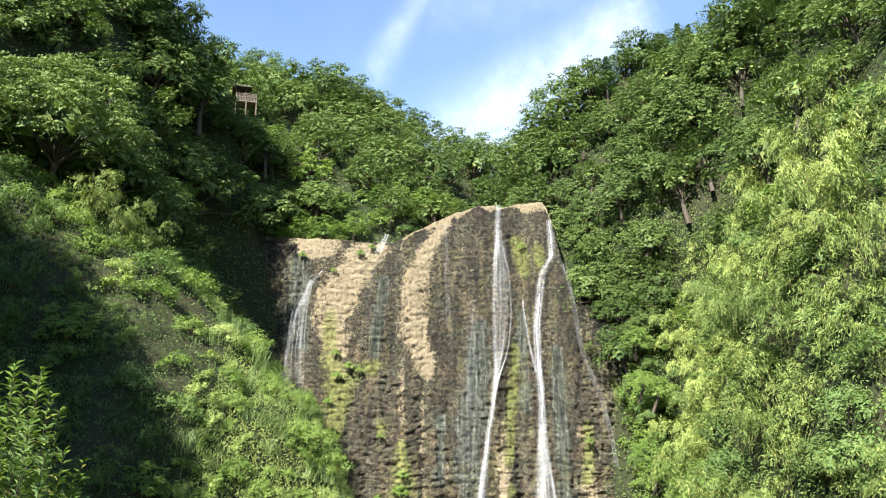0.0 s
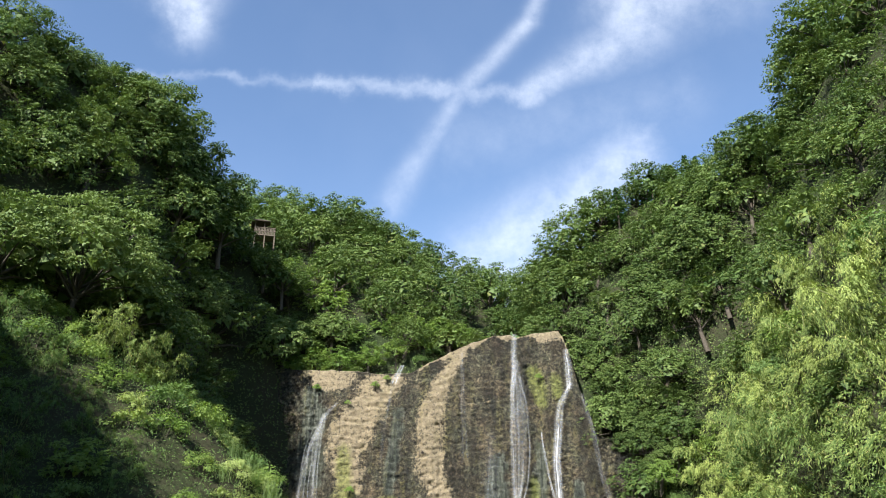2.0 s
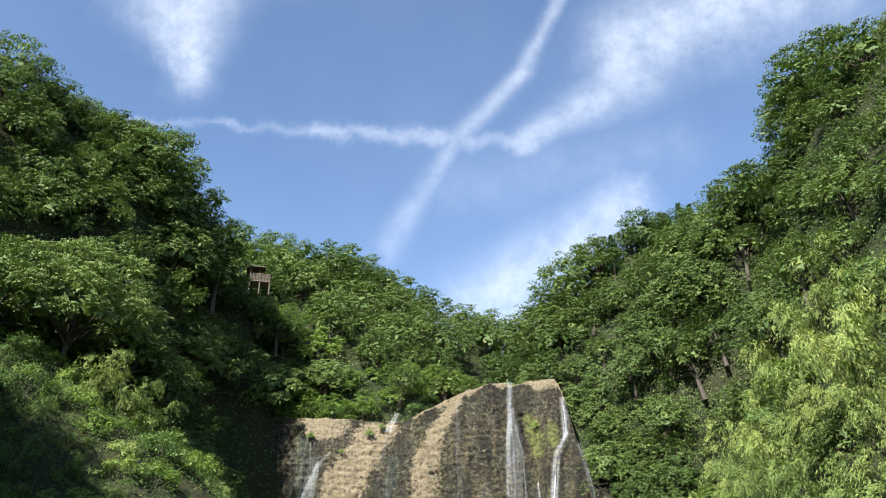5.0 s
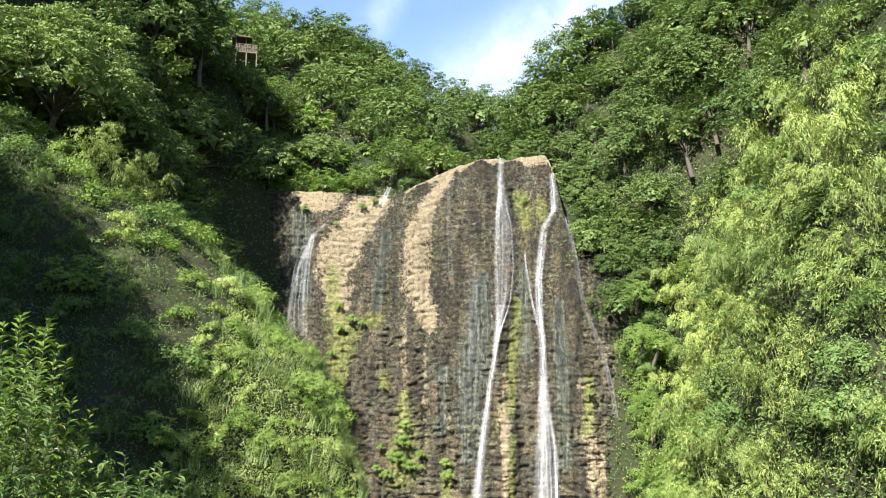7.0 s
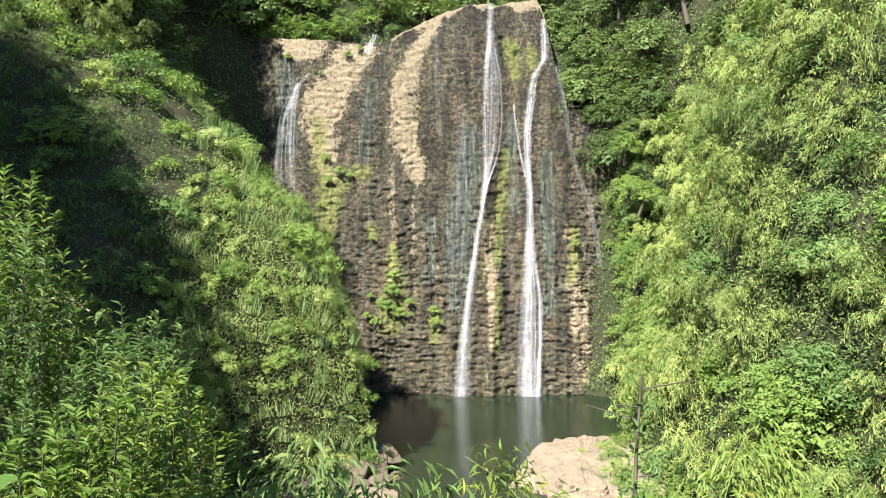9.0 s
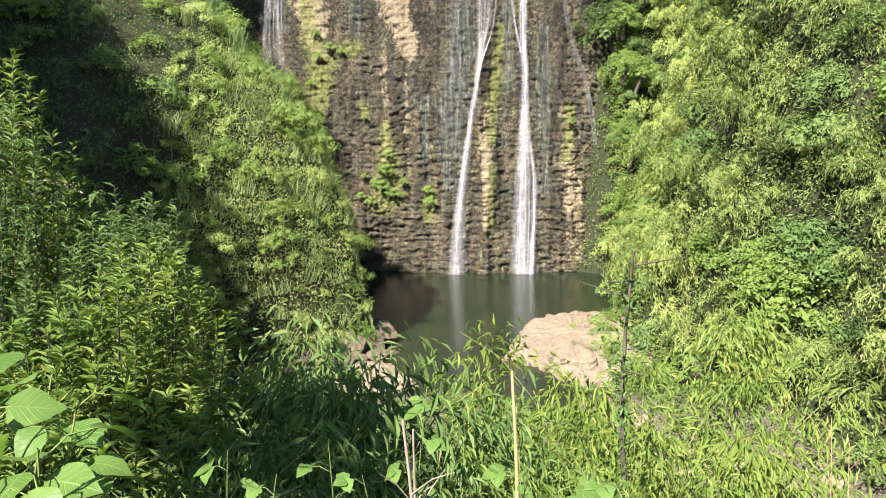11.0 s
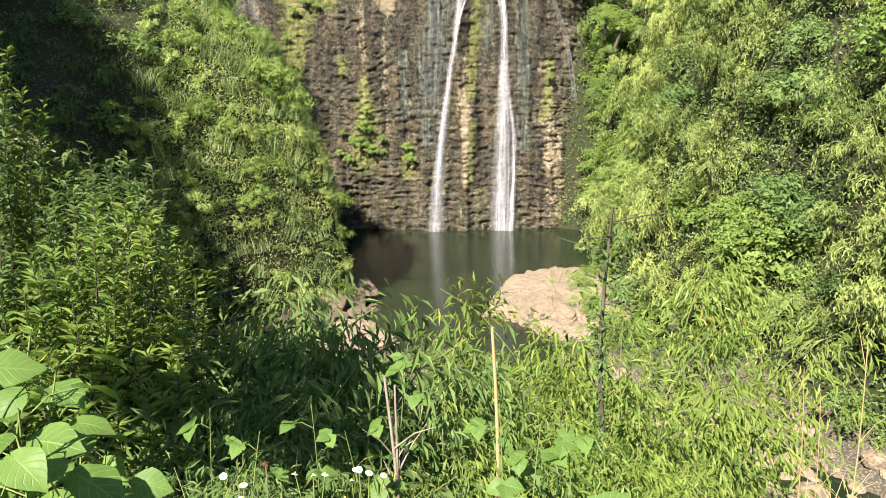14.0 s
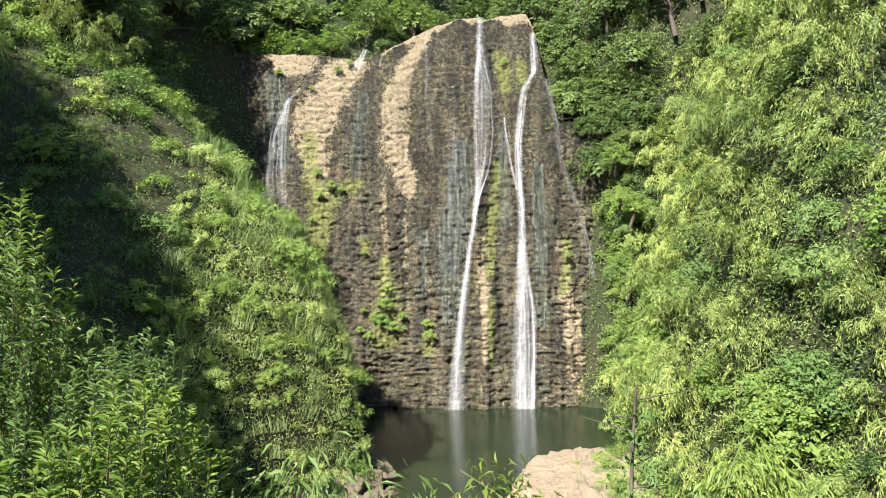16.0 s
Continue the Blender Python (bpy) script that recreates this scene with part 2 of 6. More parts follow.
def rock_material(name, wet, shade=(1.0, 1.0, 1.0)):
    """Pebbly, bedded tuff. The face's own stains are stored on its vertices: dry, moss, grey wash, bedding."""
    m, nt, b = material(name, 0.6, 0.3)
    p = position(nt)
    pebbly = noise_tex(nt, stretched(nt, p, 1.0, 1.0, 1.2), 2.4, 5.0, 0.80)
    layers = noise_tex(nt, stretched(nt, p, 0.5, 0.5, 2.6), 1.5, 5.0, 0.76, 0.4)
    mid = noise_tex(nt, p, 0.45, 5.0, 0.65)
    fine = noise_tex(nt, stretched(nt, p, 1.0, 1.0, 1.5), 6.5, 5.0, 0.78)
    runs = noise_tex(nt, stretched(nt, p, 2.2, 2.2, 0.12), 1.5, 5.0, 0.66)
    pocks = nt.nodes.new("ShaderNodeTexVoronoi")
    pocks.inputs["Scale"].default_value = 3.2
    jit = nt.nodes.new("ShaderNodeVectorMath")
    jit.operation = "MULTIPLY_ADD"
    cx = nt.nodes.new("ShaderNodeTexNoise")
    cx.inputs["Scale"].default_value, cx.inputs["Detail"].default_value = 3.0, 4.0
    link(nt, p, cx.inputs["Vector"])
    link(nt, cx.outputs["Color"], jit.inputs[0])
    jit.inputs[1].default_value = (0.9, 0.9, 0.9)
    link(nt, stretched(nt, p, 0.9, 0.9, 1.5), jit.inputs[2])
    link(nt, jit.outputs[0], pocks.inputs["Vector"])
    # hollows of the pocks; their shade is put into the colour below
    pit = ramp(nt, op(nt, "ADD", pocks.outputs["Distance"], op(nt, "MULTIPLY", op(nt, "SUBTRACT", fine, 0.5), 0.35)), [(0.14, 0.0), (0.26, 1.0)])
    bedding = 0.6
    if wet:
        at = nt.nodes.new("ShaderNodeAttribute")
        at.attribute_name = "stains"
        bedding = at.outputs["Alpha"]
    bedded = op(nt, "ADD", op(nt, "MULTIPLY", op(nt, "SUBTRACT", layers, pebbly), bedding), pebbly)
    tone = op(nt, "ADD", op(nt, "MULTIPLY", bedded, 0.27), op(nt, "ADD", op(nt, "MULTIPLY", pebbly, 0.25), op(nt, "ADD", op(nt, "MULTIPLY", fine, 0.38), op(nt, "MULTIPLY", runs, 0.10))))
    pale = ramp(nt, tone, [(0.405, (0.055, 0.044, 0.028)), (0.455, (0.20, 0.162, 0.104)), (0.52, (0.26, 0.208, 0.126)), (0.62, (0.345, 0.28, 0.172))])
    if not wet:
        # the pocks are painted darker than the dry rock, as shaded hollows
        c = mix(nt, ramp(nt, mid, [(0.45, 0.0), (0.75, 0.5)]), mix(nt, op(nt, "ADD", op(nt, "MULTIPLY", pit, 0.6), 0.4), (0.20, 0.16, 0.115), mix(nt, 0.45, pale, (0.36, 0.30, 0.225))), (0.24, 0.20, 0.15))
        split = nt.nodes.new("ShaderNodeTexVoronoi")
        split.feature = "DISTANCE_TO_EDGE"
        split.inputs["Scale"].default_value = 0.8
        link(nt, jit.outputs[0], split.inputs["Vector"])
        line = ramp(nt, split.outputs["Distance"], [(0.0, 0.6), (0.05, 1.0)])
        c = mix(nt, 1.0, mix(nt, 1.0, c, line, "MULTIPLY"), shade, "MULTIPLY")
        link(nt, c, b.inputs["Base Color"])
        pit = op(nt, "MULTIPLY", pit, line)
        b.inputs["Roughness"].default_value = 0.85
    else:
        # low tones run to near-black, painting shade into the small hollows
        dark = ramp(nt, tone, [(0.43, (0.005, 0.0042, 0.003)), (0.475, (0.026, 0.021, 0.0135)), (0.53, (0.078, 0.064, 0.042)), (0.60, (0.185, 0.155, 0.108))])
        tint = ramp(nt, mid, [(0.36, (1.08, 1.0, 0.88)), (0.62, (0.80, 0.95, 0.86))])
        dark = mix(nt, 1.0, dark, tint, "MULTIPLY")
        damp = ramp(nt, noise_tex(nt, stretched(nt, p, 1.0, 1.0, 0.3), 0.42, 5.0, 0.7), [(0.38, 0.45), (0.50, 1.0), (0.62, 1.55)])
        dark = mix(nt, 1.0, dark, damp, "MULTIPLY")
        sep = nt.nodes.new("ShaderNodeSeparateColor")
        link(nt, at.outputs["Color"], sep.inputs[0])
        dry, moss, grey = sep.outputs[0], sep.outputs[1], sep.outputs[2]
        rag = op(nt, "ADD", op(nt, "MULTIPLY", op(nt, "SUBTRACT", pebbly, 0.5), 1.1), op(nt, "ADD", op(nt, "MULTIPLY", op(nt, "SUBTRACT", runs, 0.5), 0.5), op(nt, "MULTIPLY", op(nt, "SUBTRACT", mid, 0.5), 1.3)))

        def edge(s, lo, hi):
            return ramp(nt, op(nt, "ADD", s, rag), [(lo, 0.0), (hi, 1.0)])
        wash = ramp(nt, op(nt, "ADD", op(nt, "MULTIPLY", runs, 0.75), op(nt, "MULTIPLY", pebbly, 0.25)), [(0.41, (0.016, 0.020, 0.015)), (0.52, (0.060, 0.066, 0.048)), (0.64, (0.155, 0.162, 0.122))])
        c = mix(nt, edge(grey, 0.38, 0.66), dark, wash)
        c = mix(nt, edge(dry, 0.38, 0.62), c, pale)
        green = ramp(nt, pebbly, [(0.36, (0.042, 0.050, 0.012)), (0.6, (0.20, 0.215, 0.055))])
        lichen = op(nt, "MULTIPLY", ramp(nt, noise_tex(nt, stretched(nt, p, 1.0, 1.0, 0.2), 0.8, 5.0, 0.7), [(0.52, 0.0), (0.68, 0.55)]), ramp(nt, pebbly, [(0.42, 0.0), (0.62, 1.0)]))
        c = mix(nt, lichen, c, (0.17, 0.155, 0.04))
        c = mix(nt, op(nt, "MULTIPLY", edge(moss, 0.42, 0.95), 0.75), c, green)
        # near-black in the pocks: the hollows' shade mixed into the rock colour
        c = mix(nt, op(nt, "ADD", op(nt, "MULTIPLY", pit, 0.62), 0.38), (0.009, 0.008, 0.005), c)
        link(nt, c, b.inputs["Base Color"])
        link(nt, ramp(nt, edge(dry, 0.40, 0.62), [(0.0, 0.46), (1.0, 0.85)]), b.inputs["Roughness"])
    h = op(nt, "ADD", op(nt, "MULTIPLY", bedded, 0.7), op(nt, "ADD", op(nt, "MULTIPLY", pebbly, 0.4), op(nt, "ADD", op(nt, "MULTIPLY", fine, 0.15), op(nt, "MULTIPLY", pit, 0.15))))
    bump(nt, b, h, 1.0, 0.35)
    return m


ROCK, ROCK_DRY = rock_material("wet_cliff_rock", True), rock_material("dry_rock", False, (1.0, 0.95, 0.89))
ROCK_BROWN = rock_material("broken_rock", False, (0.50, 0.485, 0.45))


def water_material():
    m, nt, b = material("pool_water", 0.10, 0.5)
    p = position(nt)
    n = op(nt, "ADD", op(nt, "MULTIPLY", noise_tex(nt, stretched(nt, p, 1.0, 0.55, 1.0), 1.3, 5.0, 0.6), 1.0), op(nt, "MULTIPLY", noise_tex(nt, p, 6.0, 3.0), 0.35))
    c = mix(nt, ramp(nt, noise_tex(nt, p, 0.12, 2.0), [(0.35, 0.0), (0.7, 1.0)]), (0.010, 0.018, 0.009), (0.020, 0.026, 0.012))
    link(nt, c, b.inputs["Base Color"])
    b.inputs["IOR"].default_value = 1.33
    bump(nt, b, n, 0.42, 0.06)
    return m


WATER = water_material()


def fall_material():
    """Falling water: fine white threads with gaps between, denser in the middle of each sheet."""
    m, nt, b = material("falling_water", 0.4, 0.4)
    b.inputs["Base Color"].default_value = (0.74, 0.75, 0.76, 1)
    uv = nt.nodes.new("ShaderNodeUVMap")
    uv.uv_map = "flow"
    at = nt.nodes.new("ShaderNodeAttribute")
    at.attribute_name = "flow_shape"
    sep = nt.nodes.new("ShaderNodeSeparateXYZ")
    link(nt, at.outputs["Vector"], sep.inputs[0])
    n1 = noise_tex(nt, stretched(nt, uv.outputs[0], 5.0, 0.10, 1.0), 1.0, 3.0, 0.6, 0.15)
    n2 = noise_tex(nt, stretched(nt, uv.outputs[0], 11.0, 0.30, 1.0), 1.0, 3.0, 0.65)
    n3 = noise_tex(nt, stretched(nt, uv.outputs[0], 1.6, 0.7, 1.0), 1.0, 4.0, 0.6)
    threads = ramp(nt, op(nt, "ADD", op(nt, "MULTIPLY", n1, 0.55), op(nt, "MULTIPLY", n2, 0.45)), [(0.38, 0.06), (0.50, 0.42), (0.64, 1.0)])
    broken = ramp(nt, n3, [(0.35, 0.55), (0.6, 1.0)])
    soft = op(nt, "POWER", sep.outputs[1], 1.3)
    link(nt, op(nt, "MULTIPLY", op(nt, "MULTIPLY", sep.outputs[0], soft), op(nt, "MULTIPLY", threads, broken), clamp=True), b.inputs["Alpha"])
    return m


FALLING = fall_material()


# ---- building helpers ----
rng = np.random.default_rng(7)


def mesh_of(name, verts, faces, mats, slots=None, smooth=False):
    """A mesh from arrays; slots gives each face its material's number."""
    me = bpy.data.meshes.new(name)
    me.from_pydata(np.asarray(verts, float).tolist(), [], [list(f) for f in faces])
    for m in mats:
        me.materials.append(m)
    if slots is not None:
        me.polygons.foreach_set("material_index", np.asarray(slots, np.int32))
    if smooth:
        me.polygons.foreach_set("use_smooth", np.ones(len(me.polygons), bool))
    me.update()
    return me


def part(name, me, parent=None, label=""):
    ob = new(name, me)
    ob.parent = parent
    return tagged(ob, label)


class Build:
    """Gathers vertices, faces and material slots of one mesh."""

    def __init__(self):
        self.v, self.f, self.s, self.n = [], [], [], 0

    def add(self, verts, faces, slot=0):
        verts = np.asarray(verts, float).reshape(-1, 3)
        faces = np.asarray(faces, int)
        self.v.append(verts)
        self.f += (faces + self.n).tolist()
        self.s += [slot] * len(faces)
        self.n += len(verts)
        return self

    def mesh(self, name, mats, smooth=False):
        return mesh_of(name, np.concatenate(self.v), self.f, mats, self.s, smooth)

    def leaves(self, at, along, normal, length, width, fold=0.18, droop=0.12, slot=0, flat=False):
        """Folded lance-shaped leaves, all arrays: foot, way, upper side, sizes."""
        along = unit(along)
        side = unit(np.cross(along, normal))
        up = np.cross(side, along)
        L, W = np.reshape(length, (-1, 1)), np.reshape(width, (-1, 1))
        mid = at + along * L * 0.45
        tip = at + along * L - up * L * droop
        lift = up * W * fold
        v = np.stack([at, mid + side * W * 0.5 + lift, tip, mid - side * W * 0.5 + lift], 1).reshape(-1, 3)
        if flat:
            v = np.stack([at - side * W * 0.36, at + side * W * 0.5 + along * L * 0.25, tip], 1).reshape(-1, 3)
            return self.add(v, np.arange(len(v)).reshape(-1, 3), slot)
        k = np.arange(len(at))[:, None] * 4
        return self.add(v, np.concatenate([k + [[0, 1, 2]], k + [[0, 2, 3]]]), slot)

    def tube(self, pts, radii, sides=6, slot=0):
        pts, radii = np.asarray(pts, float), np.asarray(radii, float)
        n = len(pts)
        t = unit(np.gradient(pts, axis=0))
        ref = np.where(np.abs(t[:, 2:]) > 0.9, [[1.0, 0, 0]], [[0, 0, 1.0]])
        u = unit(np.cross(t, ref))
        w = np.cross(t, u)
        a = np.linspace(0, 2 * np.pi, sides, endpoint=False)
        v = pts[:, None] + radii[:, None, None] * (np.cos(a)[None, :, None] * u[:, None] + np.sin(a)[None, :, None] * w[:, None])
        f = [(i * sides + j, i * sides + (j + 1) % sides, (i + 1) * sides + (j + 1) % sides, (i + 1) * sides + j) for i in range(n - 1) for j in range(sides)]
        self.add(v.reshape(-1, 3), f, slot)
        return self

    def box(self, cx, cy, cz, sx, sy, sz, slot=0):
        v = [(cx + i * sx / 2, cy + j * sy / 2, cz + k * sz / 2) for k in (-1, 1) for j in (-1, 1) for i in (-1, 1)]
        return self.add(v, [(0, 2, 3, 1), (4, 5, 7, 6), (0, 1, 5, 4), (2, 6, 7, 3), (0, 4, 6, 2), (1, 3, 7, 5)], slot)


def unit(v):
    v = np.asarray(v, float)
    return v / np.maximum(np.linalg.norm(v, axis=-1, keepdims=True), 1e-9)


def ball(n):
    return unit(rng.normal(size=(n, 3)))


def fbm(x, y, z, octaves=4, scale=1.0):
    """Noise at arrays of places, about -1 to 1."""
    out = np.empty(np.size(x))
    for i, (a, b, c) in enumerate(zip(np.ravel(x), np.ravel(y), np.ravel(z))):
        out[i] = noise.fractal((a * scale, b * scale, c * scale), 1.0, 2.0, octaves)
    return out.reshape(np.shape(x))


def spot(az, el, r):
    """The place r metres off (on the level) in the direction az (right) and el (up), degrees, as seen from the path's stand."""
    a_ = radians(az)
    return np.array((r * math.sin(a_), r * math.cos(a_), EYE[2] + r * math.tan(radians(el))))


# ---- the ground ----
# the left crest's last three points are unseen, added to cast shade
CREST_LEFT = np.array([(-28, 101, 55), (-33, 90, 68), (-40, 78, 72), (-49, 65, 71.5), (-60, 48, 70), (-44, 24, 60), (-46, 0, 50), (-50, -40, 45)], float)
CREST_BACK = np.array([(-60, 118, 82), (-38, 122, 78), (-26, 123, 75), (-11, 124, 70), (4, 126, 62), (14, 128, 60), (22, 130, 62)], float)
CREST_RIGHT = np.array([(14, 111, 60), (18, 108, 65), (25, 106, 70), (33, 100, 70.5), (42, 84, 71), (45, 75, 79), (50, 65, 83), (66, 45, 80), (80, 10, 70)], float)


def crest(x, y, line, front, back):
    """Height of a hill below its crest line, steeper in front (the gorge's side) than behind."""
    best = np.full(np.shape(x), -1e3)
    near = np.full(np.shape(x), 1e9)
    for p, q in zip(line[:-1], line[1:]):
        dx, dy = q[0] - p[0], q[1] - p[1]
        s = np.clip(((x - p[0]) * dx + (y - p[1]) * dy) / (dx * dx + dy * dy), 0, 1)
        ex, ey = x - p[0] - s * dx, y - p[1] - s * dy
        d = np.hypot(ex, ey)
        zc = p[2] + s * (q[2] - p[2])
        inner = (np.hypot(x - 0.0, y - 55.0) < np.hypot(p[0] + s * dx, p[1] + s * dy - 55.0))
        h = zc - d * np.where(inner, front, back)
        best = np.where(d < near, h, best)
        near = np.minimum(d, near)
    return best


def bank_right(y):
    return np.interp(y, [-20, 10, 25, 36, 50, 66, 80, 90, 100], [60, 34, 24, 20.5, 18.5, 17.0, 20.5, 23.5, 24])


def hills(x, y):
    """The heights of the single land forms at x, y."""
    dl = np.interp(y, [10, 30, 45, 52, 60], [-9.5, -12.8, -15.4, -14.0, -6.0]) - x + 0.5 * np.sin(y * 0.35)
    ridge = 60 + 0.38 * np.clip(-5 - x, 0, 22)
    bluff = 0.7 + 0.3 * np.clip((y - 44) / 8, 0, 1)
    left = np.interp(dl, [0, 0.8, 1.6, 3, 5.5, 11, 20, 38], [0, 7.5, 11.5, 15.2, 20, 25.6, 32.6, 45]) * np.where(dl < 12, bluff, bluff + (1 - bluff) * np.clip((dl - 12) / 10, 0, 1)) - 3.0 * np.clip(y - ridge, 0, None)
    left = np.where(dl < 0, 3 * dl, np.minimum(left, 45))
    dr = x - bank_right(y)
    right = np.where(dr < 7, 2.7 * dr, 18.9 + 1.25 * (dr - 7))
    right = np.minimum(right, 46 + 0 * x)
    # shoulder: a made-up hill out of view, put there to shade the left slope
    shoulder = np.minimum(51, 35.5 + 1.47 * (-28 - x)) - 2.2 * np.clip(np.abs(y - 33) - 2, 0, None) - 3.5 * np.clip(x + 27, 0, None)
    left = np.maximum(left, np.where(x < -18, shoulder, -50))
    stand = 16.7 - 0.64 * np.clip(y - 1.0, 0, None) - 0.35 * np.clip(y - 9, 0, 12) + 0.25 * np.clip(-y, 0, 30)
    a_ = crest(x, y, CREST_LEFT, np.interp(y, [30, 50], [1.7, 3.2]), 0.5)
    b_ = np.maximum(crest(x, y, CREST_BACK, 0.95, 0.3), 0)
    c_ = crest(x, y, CREST_RIGHT, 2.1, 0.4)
    rim = np.maximum(bank_right(np.minimum(y, 90)), 0) - np.interp(y, [86, 98, 104], [0, 6.5, 10.5])
    c_ = np.minimum(c_, np.interp(y, [88, 97, 108], [0, 33, 58]) + 3.4 * (x - rim))
    a_ = np.minimum(a_, np.interp(y, [64, 72, 92, 100], [60, 0, 0, 45]) + 4.2 * (-21.5 - x))
    shelf = np.where((x > -32) & (x < 22), np.interp(y, [94, 98.5], [0, 1]) * (40.5 + 0.24 * np.clip(x + 8, 0, 12)), -50)
    shelf = np.where(y < 94, -50, np.minimum(shelf, 33 + 3 * np.clip(22 - x, 0, 10)))
    return left, right, stand, a_, b_, c_, shelf


def bed(x, y):
    """The pool's floor, the bar below it and the stream through the bar."""
    line = [(4, 53), (9, 43), (15.5, 37), (17.5, 31), (24, 22), (40, 5)]
    d = np.full(np.shape(x), 1e9)
    for p, q in zip(line[:-1], line[1:]):
        dx, dy = q[0] - p[0], q[1] - p[1]
        s = np.clip(((x - p[0]) * dx + (y - p[1]) * dy) / (dx * dx + dy * dy), 0, 1)
        d = np.minimum(d, np.hypot(x - p[0] - s * dx, y - p[1] - s * dy))
    bar = np.clip(-0.5 + 0.5 * (d - 0.7), -0.5, 0.8) + 0.12 * np.sin(x * 2.3) * np.sin(y * 1.9)
    pool = np.where(y > 48, -2.5, bar)
    return pool


def ground_z(x, y):
    x, y = np.asarray(x, float), np.asarray(y, float)
    left, right, stand, a_, b_, c_, shelf = hills(x, y)
    b_ = np.minimum(b_, np.interp(y, [93, 97.5, 101, 113], [-50, 38, 41, 120]))
    z = np.maximum.reduce([left, right, stand, a_, b_, c_, shelf, bed(x, y)])
    n = 0.9 * np.sin(x * 0.31 + 1.3 * np.sin(y * 0.17)) * np.sin(y * 0.27 + 0.8 * np.sin(x * 0.23)) + 0.35 * np.sin(x * 0.9 + y * 0.4) * np.sin(y * 0.8 - x * 0.3)
    return z + n * np.clip((z - 2) / 8, 0, 1) * np.clip(np.hypot(x, y) / 12 - 0.4, 0.02, 1)


def build_ground():
    far = np.array([0, 6, 16, 35, 80, 200, 600, 1800.0])
    xs = np.concatenate([-96 - far[::-1], np.arange(-95, 95.1, 1.0), 96 + far])
    ys = np.concatenate([-51 - far[::-1], np.arange(-50, 145.1, 1.0), 146 + far])
    X, Y = np.meshgrid(xs, ys)
    Z = ground_z(X, Y)
    nx, ny = len(xs), len(ys)
    i = (np.arange(ny - 1)[:, None] * nx + np.arange(nx - 1)[None]).ravel()
    F = np.stack([i, i + 1, i + nx + 1, i + nx], 1)
    me = mesh_of("ground", np.stack([X, Y, Z], -1).reshape(-1, 3), F, [SOIL], None, True)
    tagged(new("ground", me), "dark leaf-littered soil of steep wooded gorge slopes", "ground", kind="structure")


build_ground()


# ---- the cliff ----
PLANE = 92.0


def top_of(u):
    return np.interp(u, [-26, -20, -13.6, -11, -7, -4.5, -0.6, 1.5, 3.1, 5.2, 5.9, 8, 11, 11.5, 12.2, 13, 14.3, 15, 18.4, 20, 22.5, 25],
                     [42.2, 41.8, 41.6, 41.2, 41.3, 42.6, 44.5, 45.2, 45.8, 45.8, 45.5, 46.0, 46.3, 45.5, 43.4, 39.5, 35.5, 33.6, 32.4, 29, 27, 26])


def face_y(u, v):
    """Depth of the face: it bulges in the middle, leans back and recedes at its two sides."""
    y = 91.0 + 0.085 * v + 0.0011 * np.clip(v - 20, 0, None) ** 2
    y = y + 0.008 * np.clip(-u - 4, 0, None) ** 2 + 0.020 * np.clip(u - 12, 0, None) ** 2
    y = y + 1.6 * np.exp(-((u - 7.6) / 1.6) ** 2) * np.clip((v - 8) / 20, 0, 1)      # gully between the two falls
    y = y - 0.9 * np.exp(-((u - 5.6) / 1.3) ** 2) * np.clip(1 - (v - 14) / 14, 0, 1)
    y = y + 2.0 * np.exp(-((u + 6.4) / 2.9) ** 2) * np.exp(-(v / 6.0) ** 4)          # undercut at the foot
    y = y + 0.7 * np.clip((-15.5 - u) / 2, 0, 1) * np.clip((38 - v) / 3, 0, 1)
    return y


def on_face(u, v, proud=0.0):
    """A place on the face, given by where its sight line meets the upright plane 92 m ahead."""
    y = face_y(u, v) - proud
    k = y / PLANE
    return np.stack([u * k, y, EYE[2] + (v - EYE[2]) * k], -1)


def band(u, v, line, soft=0.5):
    """1 along a line of (v, u, half width), fading out at its sides and ends."""
    line = sorted(line)
    vs, us, ws = zip(*line)
    c, w = np.interp(v, vs, us), np.interp(v, vs, ws)
    side = np.clip(1.3 - np.abs(u - c) / np.maximum(w, 0.05) * 0.8, 0, 1)
    ends = np.clip((v - vs[0]) / 1.5, 0, 1) * np.clip((vs[-1] - v) / 1.5, 0, 1)
    return side * ends


